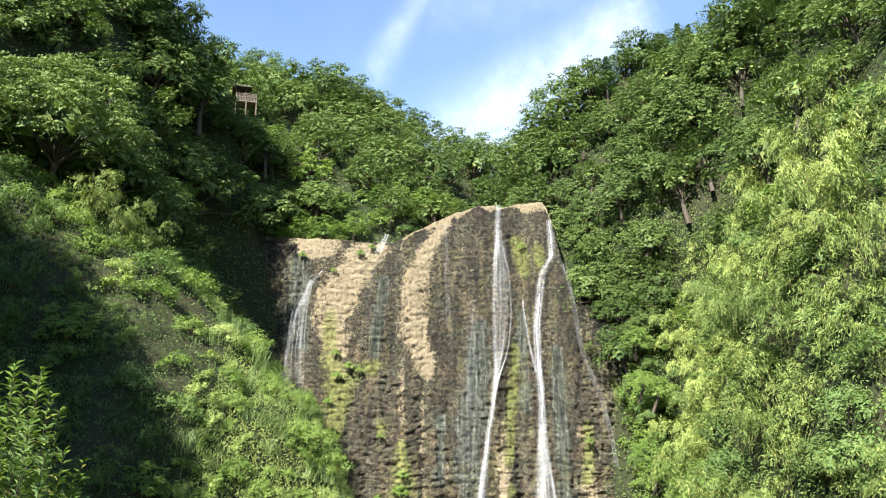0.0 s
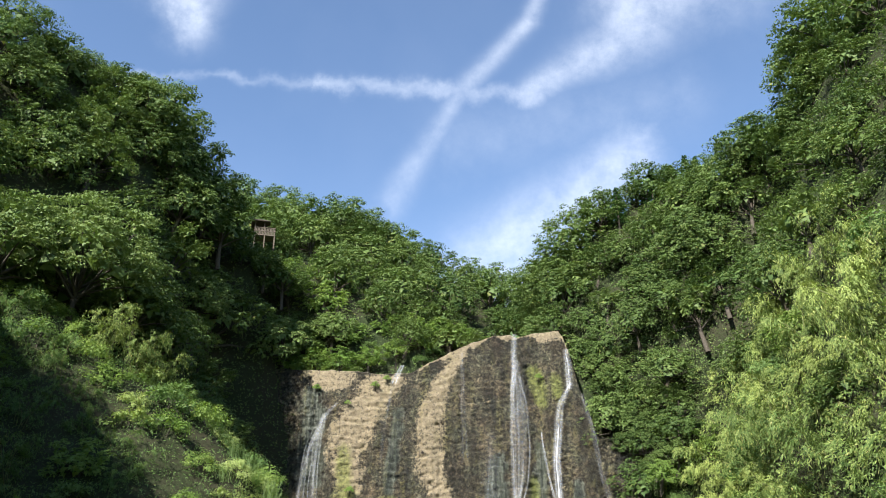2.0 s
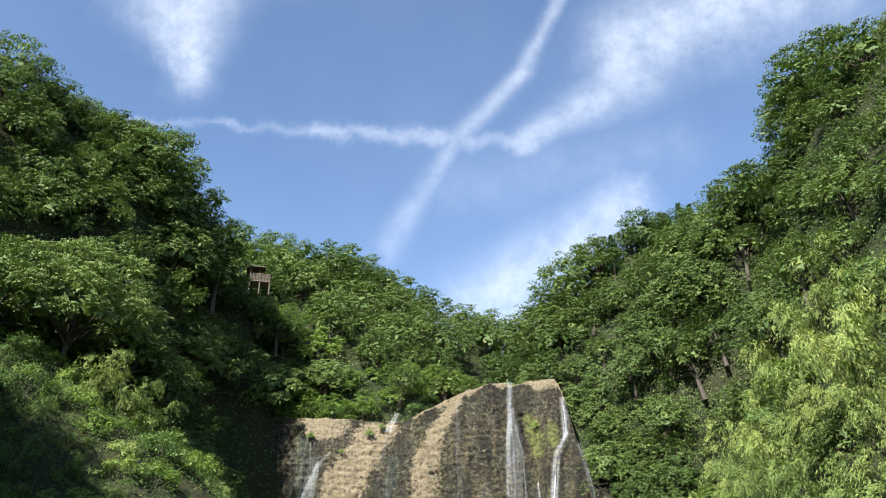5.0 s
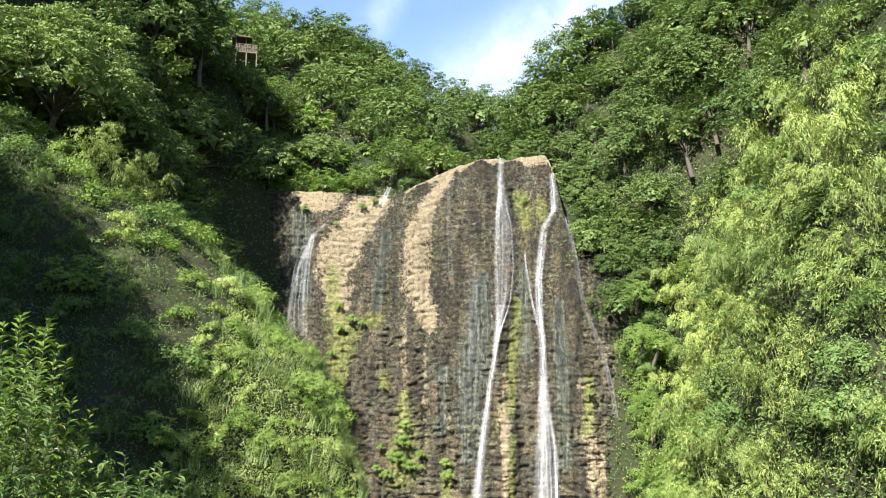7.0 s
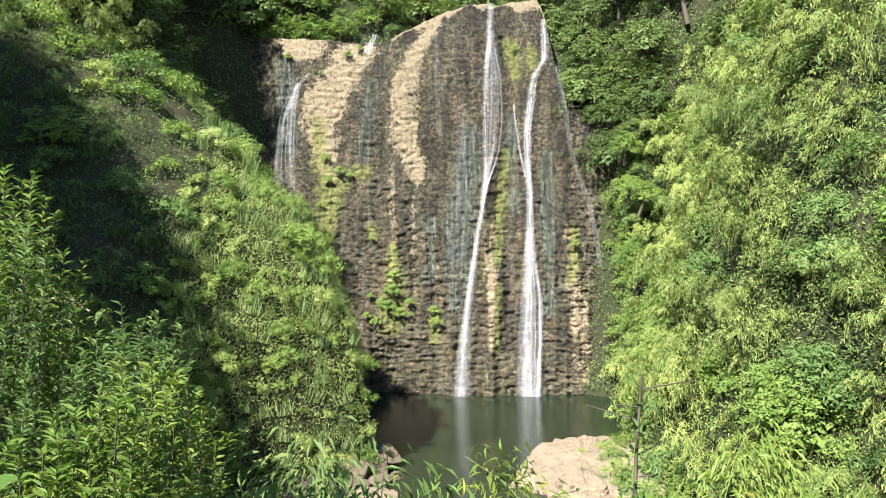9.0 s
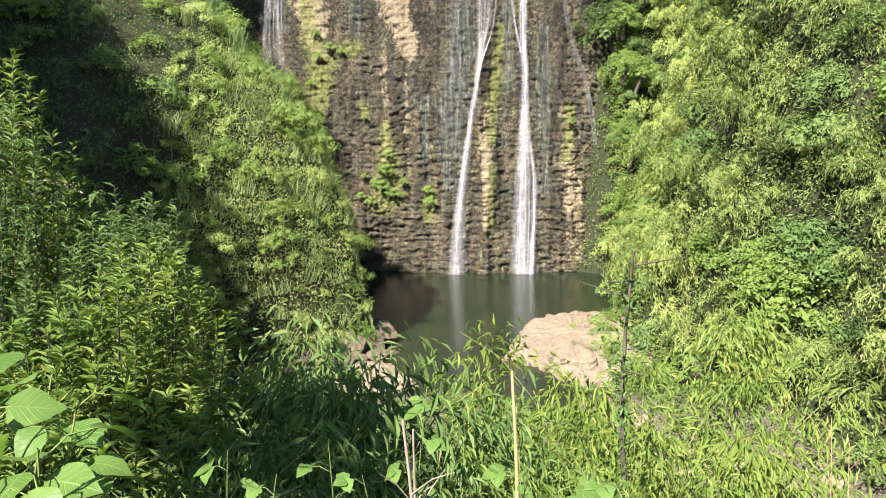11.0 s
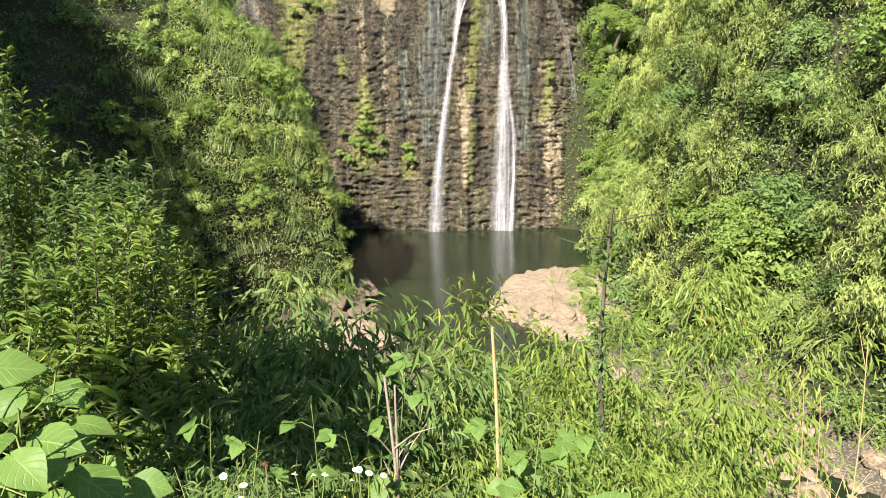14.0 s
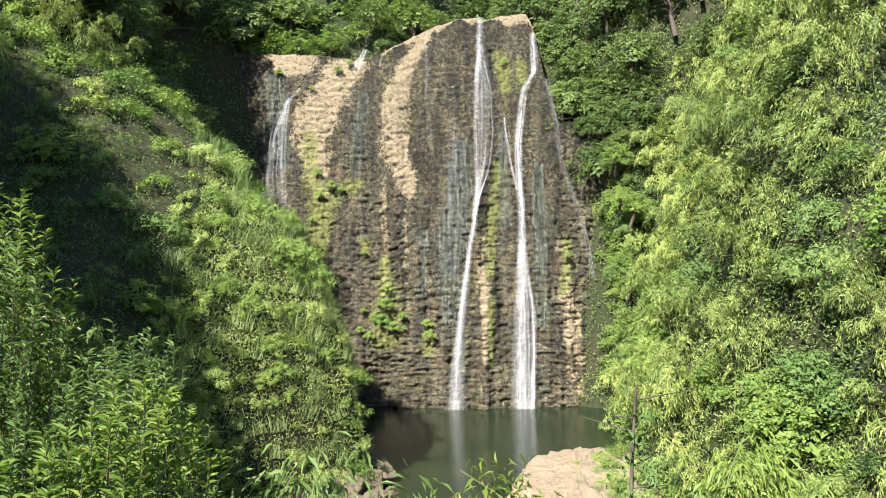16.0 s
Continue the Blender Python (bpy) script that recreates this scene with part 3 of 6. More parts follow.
def build_cliff():
    nu, nv = 360, 350
    us = np.linspace(-25, 24, nu)
    s = np.linspace(-0.03, 1, nv)
    U, S = np.meshgrid(us, s)
    V = S * top_of(U)
    P = on_face(U, V)
    tw = fbm(U, V * 0.25, 0 * U, 4, 0.35)
    lay = fbm(U * 0.35 + 9, V * 2.3, 0 * U, 5, 0.9)
    knob = fbm(U, V * 1.8, 0 * U + 5, 5, 0.8)
    flute = fbm(U * 1.6, V * 0.10, 0 * U + 2, 4, 0.6)
    steps = np.abs(((V * 1.35 + 1.6 * tw + 0.5 * np.sin(U * 0.5)) % 1.0) - 0.35)
    dry = np.zeros_like(U)
    stripes = [[(24, -2.6, 0.8), (26.5, -3.2, 1.4), (30, -4.6, 1.7), (34, -4.7, 1.7), (37, -4.4, 1.6), (40, -3.2, 1.2), (43, -1.4, 1.0), (46, 0.3, 0.8)],
               [(8, -5.4, 0.3), (13, -6.0, 0.55), (22, -6.0, 0.5), (27, -6.0, 0.4)], [(10, -3.2, 0.25), (16, -3.6, 0.4), (24, -3.6, 0.35)],
               [(4, 5.7, 0.7), (9, 5.9, 0.8), (15, 5.6, 0.85), (18.5, 5.9, 0.8), (21, 6.3, 0.5)],
               [(-1, 17.2, 2.0), (4, 16.6, 1.9), (9, 16.0, 1.5), (15, 15.2, 1.0), (21, 14.6, 0.6)],
               [(24, -13, 1.0), (28, -14.0, 1.6), (32, -14.4, 2.2), (36, -13.2, 3.0), (39.2, -10.6, 3.0), (42, -10, 3.2)],
               [(38.5, -16.5, 2.4), (43, -16.5, 3.4)], [(10, -0.8, 0.2), (14, -0.7, 0.3), (20, -0.7, 0.2)]]
    for line, k in zip(stripes, (0.8, 0.52, 0.42, 0.62, 0.50, 0.8, 0.8, 0.40)):
        dry = np.maximum(dry, k * band(U, V, line))
    under = top_of(U) - V
    dry = np.maximum(dry, np.where((U > -6) & (U < 12.0), np.clip(1.0 - under / (0.6 + 0.4 * np.sin(U * 1.7)), 0, 0.75), 0))
    dry = np.maximum(dry, np.where((U > 8.2) & (U < 11.2), np.clip(1.1 - under / 1.7, 0, 1), 0))
    dry *= 1 - 0.9 * band(U, V, [(25, -11, 0.5), (29, -10.2, 1.2), (34, -8.9, 1.5), (38, -7.9, 1.3), (41, -6.0, 0.8)])
    dry = np.maximum(dry, 0.26 * np.clip(fbm(U * 0.9, V * 0.12, 0 * U + 31, 4, 0.5) * 2, 0, 1))
    moss = np.zeros_like(U)
    for line in [[(16, -14.0, 0.8), (22, -13.6, 1.7), (25, -13.2, 2.2), (28, -14.4, 1.2), (34, -14.8, 0.9)], [(24.5, -10.6, 1.2), (26.5, -9.8, 2.0), (28, -8.8, 1.0)], [(24, -9.8, 1.2), (27.5, -9.4, 0.9)],
                 [(14, 6.2, 0.5), (22, 6.8, 0.9), (28, 7.2, 0.6), (30, 7.2, 0.4)], [(36, 8.6, 0.6), (39, 8.3, 1.1), (43, 7.6, 0.8)],
                 [(37, 10.6, 0.8), (42, 10.2, 0.8)], [(12, 15.0, 0.8), (18, 15.6, 0.7), (21, 15.3, 0.5)],
                 [(6, -6.2, 1.6), (10, -6.0, 2.2), (14, -5.8, 1.3), (19, -6.0, 0.5)], [(5, -1.2, 0.5), (8.5, -0.9, 0.9), (11, -1, 0.4)],
                 [(4, 6.3, 0.4), (8, 6.4, 0.5), (14, 6.6, 0.4)], [(17, -8.2, 0.7), (21, -8.4, 0.5)], [(20, 19.6, 0.6), (26, 18.6, 0.7)]]:
        moss = np.maximum(moss, band(U, V, line))
    grey = np.zeros_like(U)
    for line in [[(9, 1.6, 1.0), (14, 1.6, 1.7), (20, 2.2, 2.0), (28, 3.0, 1.5), (33, 3.4, 0.7)], [(8, 12.6, 0.8), (16, 12.4, 1.0), (24, 12.2, 0.8), (30, 12.2, 0.7)],
                 [(20, 8.4, 0.8), (34, 8.0, 0.9)], [(26, -9.5, 0.8), (38, -8.2, 0.8)], [(27, -18.5, 1.8), (41, -18.5, 1.6)], [(12, -1.6, 0.5), (22, -1.4, 0.7)]]:
        grey = np.maximum(grey, 0.8 * band(U, V, line))
    pit = fbm(U, V * 1.3, 0 * U + 12, 4, 1.5)
    rough = 0.45 + 0.55 * np.clip((46 - V) / 30, 0, 1)
    row = (V * 1.9 + 1.1 * fbm(U * 0.22, V * 0.22, 0 * U + 3, 3) + 0.35 * fbm(U, V, 0 * U + 8, 3, 0.7)) % 1.0
    groove = np.exp(-((row - 0.5) / 0.17) ** 2) * np.clip(0.5 + 1.6 * fbm(U * 0.3, V * 0.8, 0 * U + 21, 3, 0.8), 0, 1) * np.clip((36 - V) / 22, 0, 1)
    out = (0.55 * tw + 0.17 * lay + 0.22 * knob + 0.30 * flute + 0.10 * steps + 0.10 * pit - 0.16 * np.clip(-pit * 3 - 0.4, 0, 1)) * rough - 0.12 * groove
    out += 0.12 * np.clip(dry - 0.4, 0, 1)
    out *= np.clip(under / 2.0, 0.15, 1)
    P[..., 1] -= out
    ledgy = np.clip((30 - V) / 22, 0.0, 1)
    # the brow rolls back over the top
    rows = [P]
    last = P[-1]
    for k, (back, up) in enumerate([(0.35, 0.10), (1.0, 0.18), (2.2, 0.1), (4.5, -0.2), (9.0, -0.8)]):
        r = last.copy()
        r[:, 1] += back
        r[:, 2] += up + 0.25 * fbm(us, us * 0 + k, us * 0, 3, 0.7)
        rows.append(r[None])
        dry = np.vstack([dry, dry[-1:]])
        moss = np.vstack([moss, moss[-1:] * 0.6])
        grey = np.vstack([grey, grey[-1:]])
        ledgy = np.vstack([ledgy, ledgy[-1:]])
    P = np.concatenate([rows[0]] + rows[1:], 0)
    n = P.shape[0]
    i = (np.arange(n - 1)[:, None] * nu + np.arange(nu - 1)[None]).ravel()
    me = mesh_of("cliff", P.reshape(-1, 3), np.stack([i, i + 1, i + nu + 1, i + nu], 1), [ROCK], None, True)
    at = me.color_attributes.new("stains", "FLOAT_COLOR", "POINT")
    at.data.foreach_set("color", np.stack([dry, moss, grey, ledgy], -1).astype(np.float32).ravel())
    tagged(new("cliff", me), "tall banded brown rock cliff, wet and mossy with dry tan streaks", "cliff", kind="structure")


build_cliff()


# ---- water ----
def build_pool():
    xs, ys = np.linspace(-32, 60, 60), np.linspace(2, 104, 60)
    X, Y = np.meshgrid(xs, ys)
    i = (np.arange(59)[:, None] * 60 + np.arange(59)[None]).ravel()
    me = mesh_of("pool", np.stack([X, Y, 0 * X], -1).reshape(-1, 3), np.stack([i, i + 1, i + 61, i + 60], 1), [WATER], None, True)
    tagged(new("pool", me), "still dark green plunge pool below the cliff", "water", kind="structure")


build_pool()
STRANDS = 0


def strand(bld, uvs, dens, line, proud=0.25):
    """One sheet of falling water along (u, v, width, density), standing a little off the rock."""
    global STRANDS
    STRANDS += 1
    line = np.array(line, float)
    seg = np.concatenate([[0], np.cumsum(np.hypot(np.diff(line[:, 0]), np.diff(line[:, 1])))])
    n = max(8, int(seg[-1] / 0.3))
    t = np.linspace(0, seg[-1], n)
    u, v, w, q = (np.interp(t, seg, line[:, c]) for c in range(4))
    k = np.exp(-0.5 * (np.arange(-6, 7) / 2.5) ** 2)
    pad = np.concatenate([np.full(6, u[0]), u, np.full(6, u[-1])])
    u = np.convolve(pad, k / k.sum(), "valid") + 0.03 * np.sin(t * 1.3 + STRANDS)
    m = 9
    across = np.linspace(-0.5, 0.5, m)
    U = u[:, None] + across[None] * w[:, None]
    V = np.broadcast_to(v[:, None], U.shape)
    P = on_face(U, V, 0.0)
    P[..., 1] -= proud + 0.55 + 0.22 * (1 - (2 * across[None]) ** 2) * np.minimum(w[:, None], 1.0)
    i = (np.arange(n - 1)[:, None] * m + np.arange(m - 1)[None]).ravel()
    bld.add(P.reshape(-1, 3), np.stack([i, i + 1, i + m + 1, i + m], 1))
    uvs.append(np.stack([STRANDS * 7.3 + across[None] * w[:, None] * 0.9, np.broadcast_to(t[:, None], U.shape)], -1).reshape(-1, 2))
    dens.append(np.stack([np.broadcast_to(q[:, None], U.shape), np.broadcast_to(1 - np.abs(2 * across[None]), U.shape), 0 * U + 0.0 * t[:, None]], -1).reshape(-1, 3))


def waterfall(name, label, lines, proud=0.25):
    """One fall, each strand of water a part of it."""
    ob = tagged(new(name), label, "waterfall", "falls on the cliff")
    for line in lines:
        bld, uvs, dens = Build(), [], []
        strand(bld, uvs, dens, line, proud)
        me = bld.mesh("strand", [FALLING], True)
        lay = me.uv_layers.new(name="flow")
        idx = np.empty(len(me.loops), np.int32)
        me.loops.foreach_get("vertex_index", idx)
        lay.data.foreach_set("uv", np.concatenate(uvs)[idx].astype(np.float32).ravel())
        at = me.attributes.new("flow_shape", "FLOAT_VECTOR", "POINT")
        at.data.foreach_set("vector", np.concatenate(dens).astype(np.float32).ravel())
        part("strand", me, ob)


def threads(n, line, spread, width, dense, seed_):
    """Thin threads of water beside a line, each wandering a little within the spread."""
    r_ = np.random.default_rng(seed_)
    out = []
    for k in range(n):
        side = (k + 0.5) / n - 0.5 + r_.uniform(-0.5, 0.5) / n
        out.append([(u + side * spread * s + r_.uniform(-0.05, 0.05), v, width * r_.uniform(0.7, 1.4), dense * r_.uniform(0.5, 1.2)) for u, v, s in line])
    return out


waterfall("waterfall", "white waterfall that fans out, then slides down a narrow chute",
          [[(5.6, 45.7, 0.8, 0.7), (5.5, 43, 1.0, 0.55), (5.3, 40, 1.1, 0.42), (5.0, 36, 1.0, 0.30), (4.9, 30, 0.8, 0.26), (5.0, 26.5, 0.7, 0.42), (4.6, 22, 0.75, 0.95), (3.7, 16.5, 0.8, 0.95), (2.9, 11, 1.0, 0.8), (2.4, 6.5, 1.3, 0.62), (2.1, -0.2, 1.9, 0.6)],
           [(5.6, 42.5, 0.9, 0.4), (5.9, 39, 2.2, 0.3), (5.9, 34, 2.4, 0.22), (5.8, 29, 1.8, 0.22), (5.2, 25.5, 0.9, 0.4), (4.7, 22.5, 0.5, 0.4)],
           [(6.0, 40.4, 0.3, 0.7), (6.7, 37.5, 0.28, 0.6), (6.9, 33, 0.26, 0.6), (6.6, 28.6, 0.28, 0.7), (5.7, 26, 0.3, 0.8), (4.9, 23.6, 0.45, 0.9)],
           [(4.0, 18, 0.7, 0.35), (3.0, 10, 1.5, 0.3), (2.4, 4, 2.3, 0.3), (2.2, -0.2, 3.0, 0.35)],
           [(2.6, 34, 1.6, 0.05), (2.0, 25, 2.4, 0.08), (1.6, 15, 2.0, 0.06), (1.4, 10, 1.2, 0.03)]]
          + threads(5, [(5.6, 42.5, 0.2), (5.6, 39.5, 0.8), (5.7, 35, 1.0), (5.6, 30, 0.9), (5.2, 26, 0.35), (4.7, 22.5, 0.15)], 1.9, 0.22, 0.42, 1)
          + threads(4, [(2.6, 32, 1.0), (2.0, 25, 1.0), (1.5, 14, 0.9)], 2.2, 0.16, 0.14, 2)
          + threads(2, [(-0.7, 43.5, 0.3), (-0.7, 38, 0.6), (-0.4, 31, 1.0)], 0.6, 0.2, 0.22, 3))
waterfall("waterfall", "wide white waterfall, broadening into two veils at its foot",
          [[(11.7, 43.8, 0.9, 0.5), (11.8, 41.5, 1.2, 0.55), (11.9, 39.0, 1.1, 0.75)],
           [(12.2, 39.8, 0.5, 0.8), (11.6, 38.9, 0.9, 1.0), (10.7, 37.4, 1.1, 1.0), (10.2, 34.4, 1.15, 1.0), (9.8, 30.4, 1.25, 0.95), (9.9, 26.5, 1.15, 0.95), (10.2, 21.8, 1.1, 0.95), (10.1, 17, 1.5, 0.75), (9.9, 12, 2.0, 0.58), (9.7, 6.5, 2.2, 0.52), (9.7, -0.2, 2.5, 0.6)],
           [(10.4, 17, 0.5, 0.5), (11.1, 13.5, 0.8, 0.6), (11.5, 10, 0.8, 0.7), (11.3, 5, 0.9, 0.75), (11.0, -0.2, 1.1, 0.7)],
           [(10.2, 19, 1.4, 0.3), (10.4, 11, 2.8, 0.26), (10.4, 5, 3.1, 0.22), (10.3, -0.2, 3.4, 0.5)]]
          + threads(2, [(8.2, 34, 0.2), (8.7, 29.4, 0.4), (9.6, 25.6, 0.2)], 0.5, 0.2, 0.6, 4)
          + threads(4, [(10.2, 18, 0.5), (10.5, 11, 1.0), (10.4, -0.2, 1.2)], 2.0, 0.25, 0.6, 5))
waterfall("waterfall", "thin broken waterfall over a shaded rock step",
          [[(-15.4, 37.6, 0.6, 0.42), (-16.8, 36.3, 0.8, 0.40), (-18.0, 33.6, 0.9, 0.24), (-19.0, 30.4, 1.0, 0.20), (-19.4, 27, 1.0, 0.16), (-19.4, 21, 1.1, 0.12)],
           [(-16.9, 36.4, 0.5, 0.35), (-17.6, 33.8, 0.7, 0.22), (-17.8, 30, 0.9, 0.18), (-17.9, 26.5, 1.2, 0.14), (-17.5, 21, 1.6, 0.10)]]
          + threads(6, [(-17.0, 36.2, 0.3), (-18.2, 33, 0.8), (-18.5, 28, 1.0), (-18.5, 21, 1.2)], 2.4, 0.16, 0.42, 6), 0.3)
waterfall("waterfall", "trickle of water down dark rock beside the trees",
          threads(3, [(13.2, 38.4, 0.4), (14.2, 34, 0.6), (14.8, 29, 0.8), (15.6, 26, 1.0), (16.7, 23.5, 0.8), (17.6, 20, 0.8), (18.4, 15, 1.0)], 0.7, 0.22, 0.26, 7))
waterfall("waterfall", "short white spill over the cliff's brow",
          threads(4, [(-7.7, 42.0, 0.6), (-8.4, 41, 1.0), (-9.0, 39.8, 1.2)], 0.8, 0.35, 0.6, 8) + threads(2, [(-9.0, 39.5, 0.4), (-9.9, 35, 0.6), (-10.3, 31, 1.0)], 0.7, 0.18, 0.22, 9), 0.5)


# ---- plants: one of each kind, then copies ----
def clump(bld, c, r, n, size, aspect=0.55, flat=0.75, up=0.35, slot=0, droop=0.15, far=False, low=-0.45):
    """A bunch of leaves lying like scales on the upper outside of a rounded mass, some sticking out."""
    d = ball(n)
    d[:, 2] = np.where(d[:, 2] < low, -d[:, 2], d[:, 2]) + 0.05
    d = unit(d)
    at = c + d * np.array([r, r, r * flat]) * rng.uniform(0.70, 1.08, (n, 1))
    nrm = unit(d + [0, 0, up] + 0.24 * rng.normal(size=(n, 3)))
    along = unit(np.cross(nrm, rng.normal(size=(n, 3))) + 0.25 * d + [0, 0, -0.2])
    L = size * rng.uniform(0.65, 1.3, n)
    bld.leaves(at - along * L[:, None] * 0.4, along, nrm, L, L * aspect, droop=droop, slot=slot, flat=far)


def thing(name, label, category, group):
    ob = new(name)
    ob.empty_display_size = 0.3
    return tagged(ob, label, category, group)


def broadleaf(name, label, group, R, H, n, leaves_each, size, mat, seed_shape, trunk_h=2.5, clump_r=0.34, subs=12):
    """A tree with a billowing crown: n rounded lobes, each of many small leafy clumps, over a closed inner crown, on limbs."""
    ob = thing(name, label, "tree", group)
    crown, wood = Build(), Build()
    mid = np.array((0, 0, trunk_h))
    tips = []
    for i in range(n):
        z = 1.0 - 1.45 * (i + 0.5) / n
        a_ = i * 2.39996 + seed_shape
        w = math.sqrt(max(0.0, 1 - z * z))
        d = np.array((w * math.cos(a_), w * math.sin(a_), z))
        lobe = mid + d * np.array((R, R, H)) * rng.uniform(0.56, 0.88)
        r = R * clump_r * rng.uniform(0.8, 1.25)
        clump(crown, lobe - [0, 0, 0.1 * r], r * 0.60, 44, size * 1.7, 0.9, 0.8, 0.6, far=True, low=-0.5)
        lean = unit(d * 0.55 + [0, 0, 0.55])
        k = 0
        for q in range(subs * 3):
            zz = 1.0 - 2.0 * (q + 0.5) / (subs * 3)
            b_ = q * 2.39996 + i
            ww = math.sqrt(max(0.0, 1 - zz * zz))
            e_ = np.array((ww * math.cos(b_), ww * math.sin(b_), zz))
            if e_ @ lean < 0.22 or k >= subs:
                continue
            k += 1
            c = lobe + e_ * r * np.array((1, 1, 0.8)) * rng.uniform(0.72, 1.08)
            clump(crown, c, r * rng.uniform(0.28, 0.46), leaves_each, size, 0.66, 0.55, 0.5, far=True, low=-0.05)
        if i % 2 == 0:
            tips.append(mid + (lobe - mid) * 0.9)
    clump(crown, mid, R * 0.58, 170, R * 0.17, 1.0, 0.85, far=True)
    wood.tube([(0, 0, -2.5), (0.1, 0, 0), (0.15, 0.1, trunk_h * 0.6), (0, 0.1, trunk_h + H * 0.3)], [0.34, 0.28, 0.2, 0.08], 7)
    for c in tips:
        s = np.array((0.12, 0.08, trunk_h * rng.uniform(0.2, 0.6)))
        wood.tube([s, s * 0.45 + c * 0.55 + [0, 0, 0.2], c], [0.13, 0.08, 0.03], 4)
    part("trunk", wood.mesh("trunk", [BARK], True), ob)
    part("crown", crown.mesh("crown", [mat]), ob)
    return ob


def plumed(name, label, group, culms, height, mat, spread=2.6, size=0.30, plumes=13, leafy=44, slim=0.27):
    """A clump of tall bamboo: arching culms hung with drooping plumes of fine leaves, dark gaps between them."""
    ob = thing(name, label, "bamboo", group)
    crown = Build()
    for i in range(culms):
        a_ = i * 2.4 + rng.uniform(-0.5, 0.5)
        base = np.array((rng.uniform(-0.5, 0.5), rng.uniform(-0.5, 0.5), -1.0))
        h = height * rng.uniform(0.6, 1.08)
        s = np.linspace(0, 1, 9)[:, None]
        way = np.array((math.cos(a_), math.sin(a_), 0))
        pts = base + way * spread * rng.uniform(0.6, 1.3) * s ** 2.2 + np.array((0, 0, 1)) * (h + 1) * (s - 0.22 * s ** 4)
        part("culm", Build().tube(pts, np.linspace(0.045, 0.012, 9), 4).mesh("culm", [CULM], True), ob)
        for j in range(plumes):
            q = rng.uniform(0.40, 1.0) ** 0.8
            o = np.array([np.interp(q, s[:, 0], pts[:, c]) for c in range(3)])
            b_ = rng.uniform(0, 2 * np.pi)
            dirn = unit(np.array((math.cos(b_), math.sin(b_), rng.uniform(0.0, 0.7))) + way * 0.6)
            ln = height * 0.20 * rng.uniform(0.6, 1.4) * (1.2 - 0.4 * q)
            w = rng.uniform(0.1, 1.0, (leafy, 1)) ** 0.75
            at = o + dirn * ln * w + np.array((0, 0, -0.75)) * ln * w ** 2 + rng.normal(size=(leafy, 3)) * ln * (0.05 + 0.065 * w)
            along = unit(dirn * (1 - 0.5 * w) + np.array((0, 0, -1.0)) * w + 0.40 * rng.normal(size=(leafy, 3)))
            L = size * rng.uniform(0.6, 1.3, leafy)
            crown.leaves(at, along, unit(np.array((0, 0, 1.0)) + dirn * 0.7 + 0.3 * rng.normal(size=(leafy, 3))), L, L * slim, droop=0.25, flat=True)
    part("foliage", crown.mesh("foliage", [mat]), ob)
    return ob


def bamboo(name, label, group, culms, height, mat, spread=1.6, size=0.34, per=12, leafy=8, thick=1.0, far=False, slim=0.34, reach=1.0):
    """A clump of bamboo: culms that arch over, with drooping sprays of narrow leaves."""
    ob = thing(name, label, "bamboo", group)
    crown = Build()
    for i in range(culms):
        a_ = i * 2.4 + rng.uniform(-0.5, 0.5)
        base = np.array((rng.uniform(-0.4, 0.4), rng.uniform(-0.4, 0.4), -1.0))
        h = height * rng.uniform(0.6, 1.08)
        out = spread * rng.uniform(0.6, 1.3)
        s = np.linspace(0, 1, 9)[:, None]
        way = np.array((math.cos(a_), math.sin(a_), 0))
        pts = base + way * out * s ** 2.2 + np.array((0, 0, 1)) * (h + 1) * (s - 0.20 * s ** 4)
        part("culm", Build().tube(pts, np.linspace(0.045, 0.012, 9) * thick, 4).mesh("culm", [CULM], True), ob)
        for j in range(per):
            q = rng.uniform(0.12, 1.0) ** 0.55
            o = np.array([np.interp(q, s[:, 0], pts[:, c]) for c in range(3)])
            b_ = rng.uniform(0, 2 * np.pi)
            dirn = unit(np.array((math.cos(b_), math.sin(b_), rng.uniform(-0.15, 0.3))) + way * 0.7)
            ln = reach * rng.uniform(0.7, 1.5) * (1.25 - 0.5 * q)
            k = leafy
            w = np.linspace(0.25, 1.0, k)[:, None]
            spray = o + dirn * ln * w + np.array((0, 0, -0.65)) * ln * w ** 2
            for rep in range(2):
                at = spray + rng.normal(size=(k, 3)) * 0.16 * reach
                along = unit(dirn * 0.7 + np.array((0, 0, -0.65)) + 0.38 * rng.normal(size=(k, 3)))
                L = size * rng.uniform(0.6, 1.3, k)
                crown.leaves(at, along, unit(np.array((0, 0, 1.0)) + way * 0.5 + 0.35 * rng.normal(size=(k, 3))), L, L * slim, droop=0.25, flat=far)
    part("foliage", crown.mesh("foliage", [mat]), ob)
    return ob


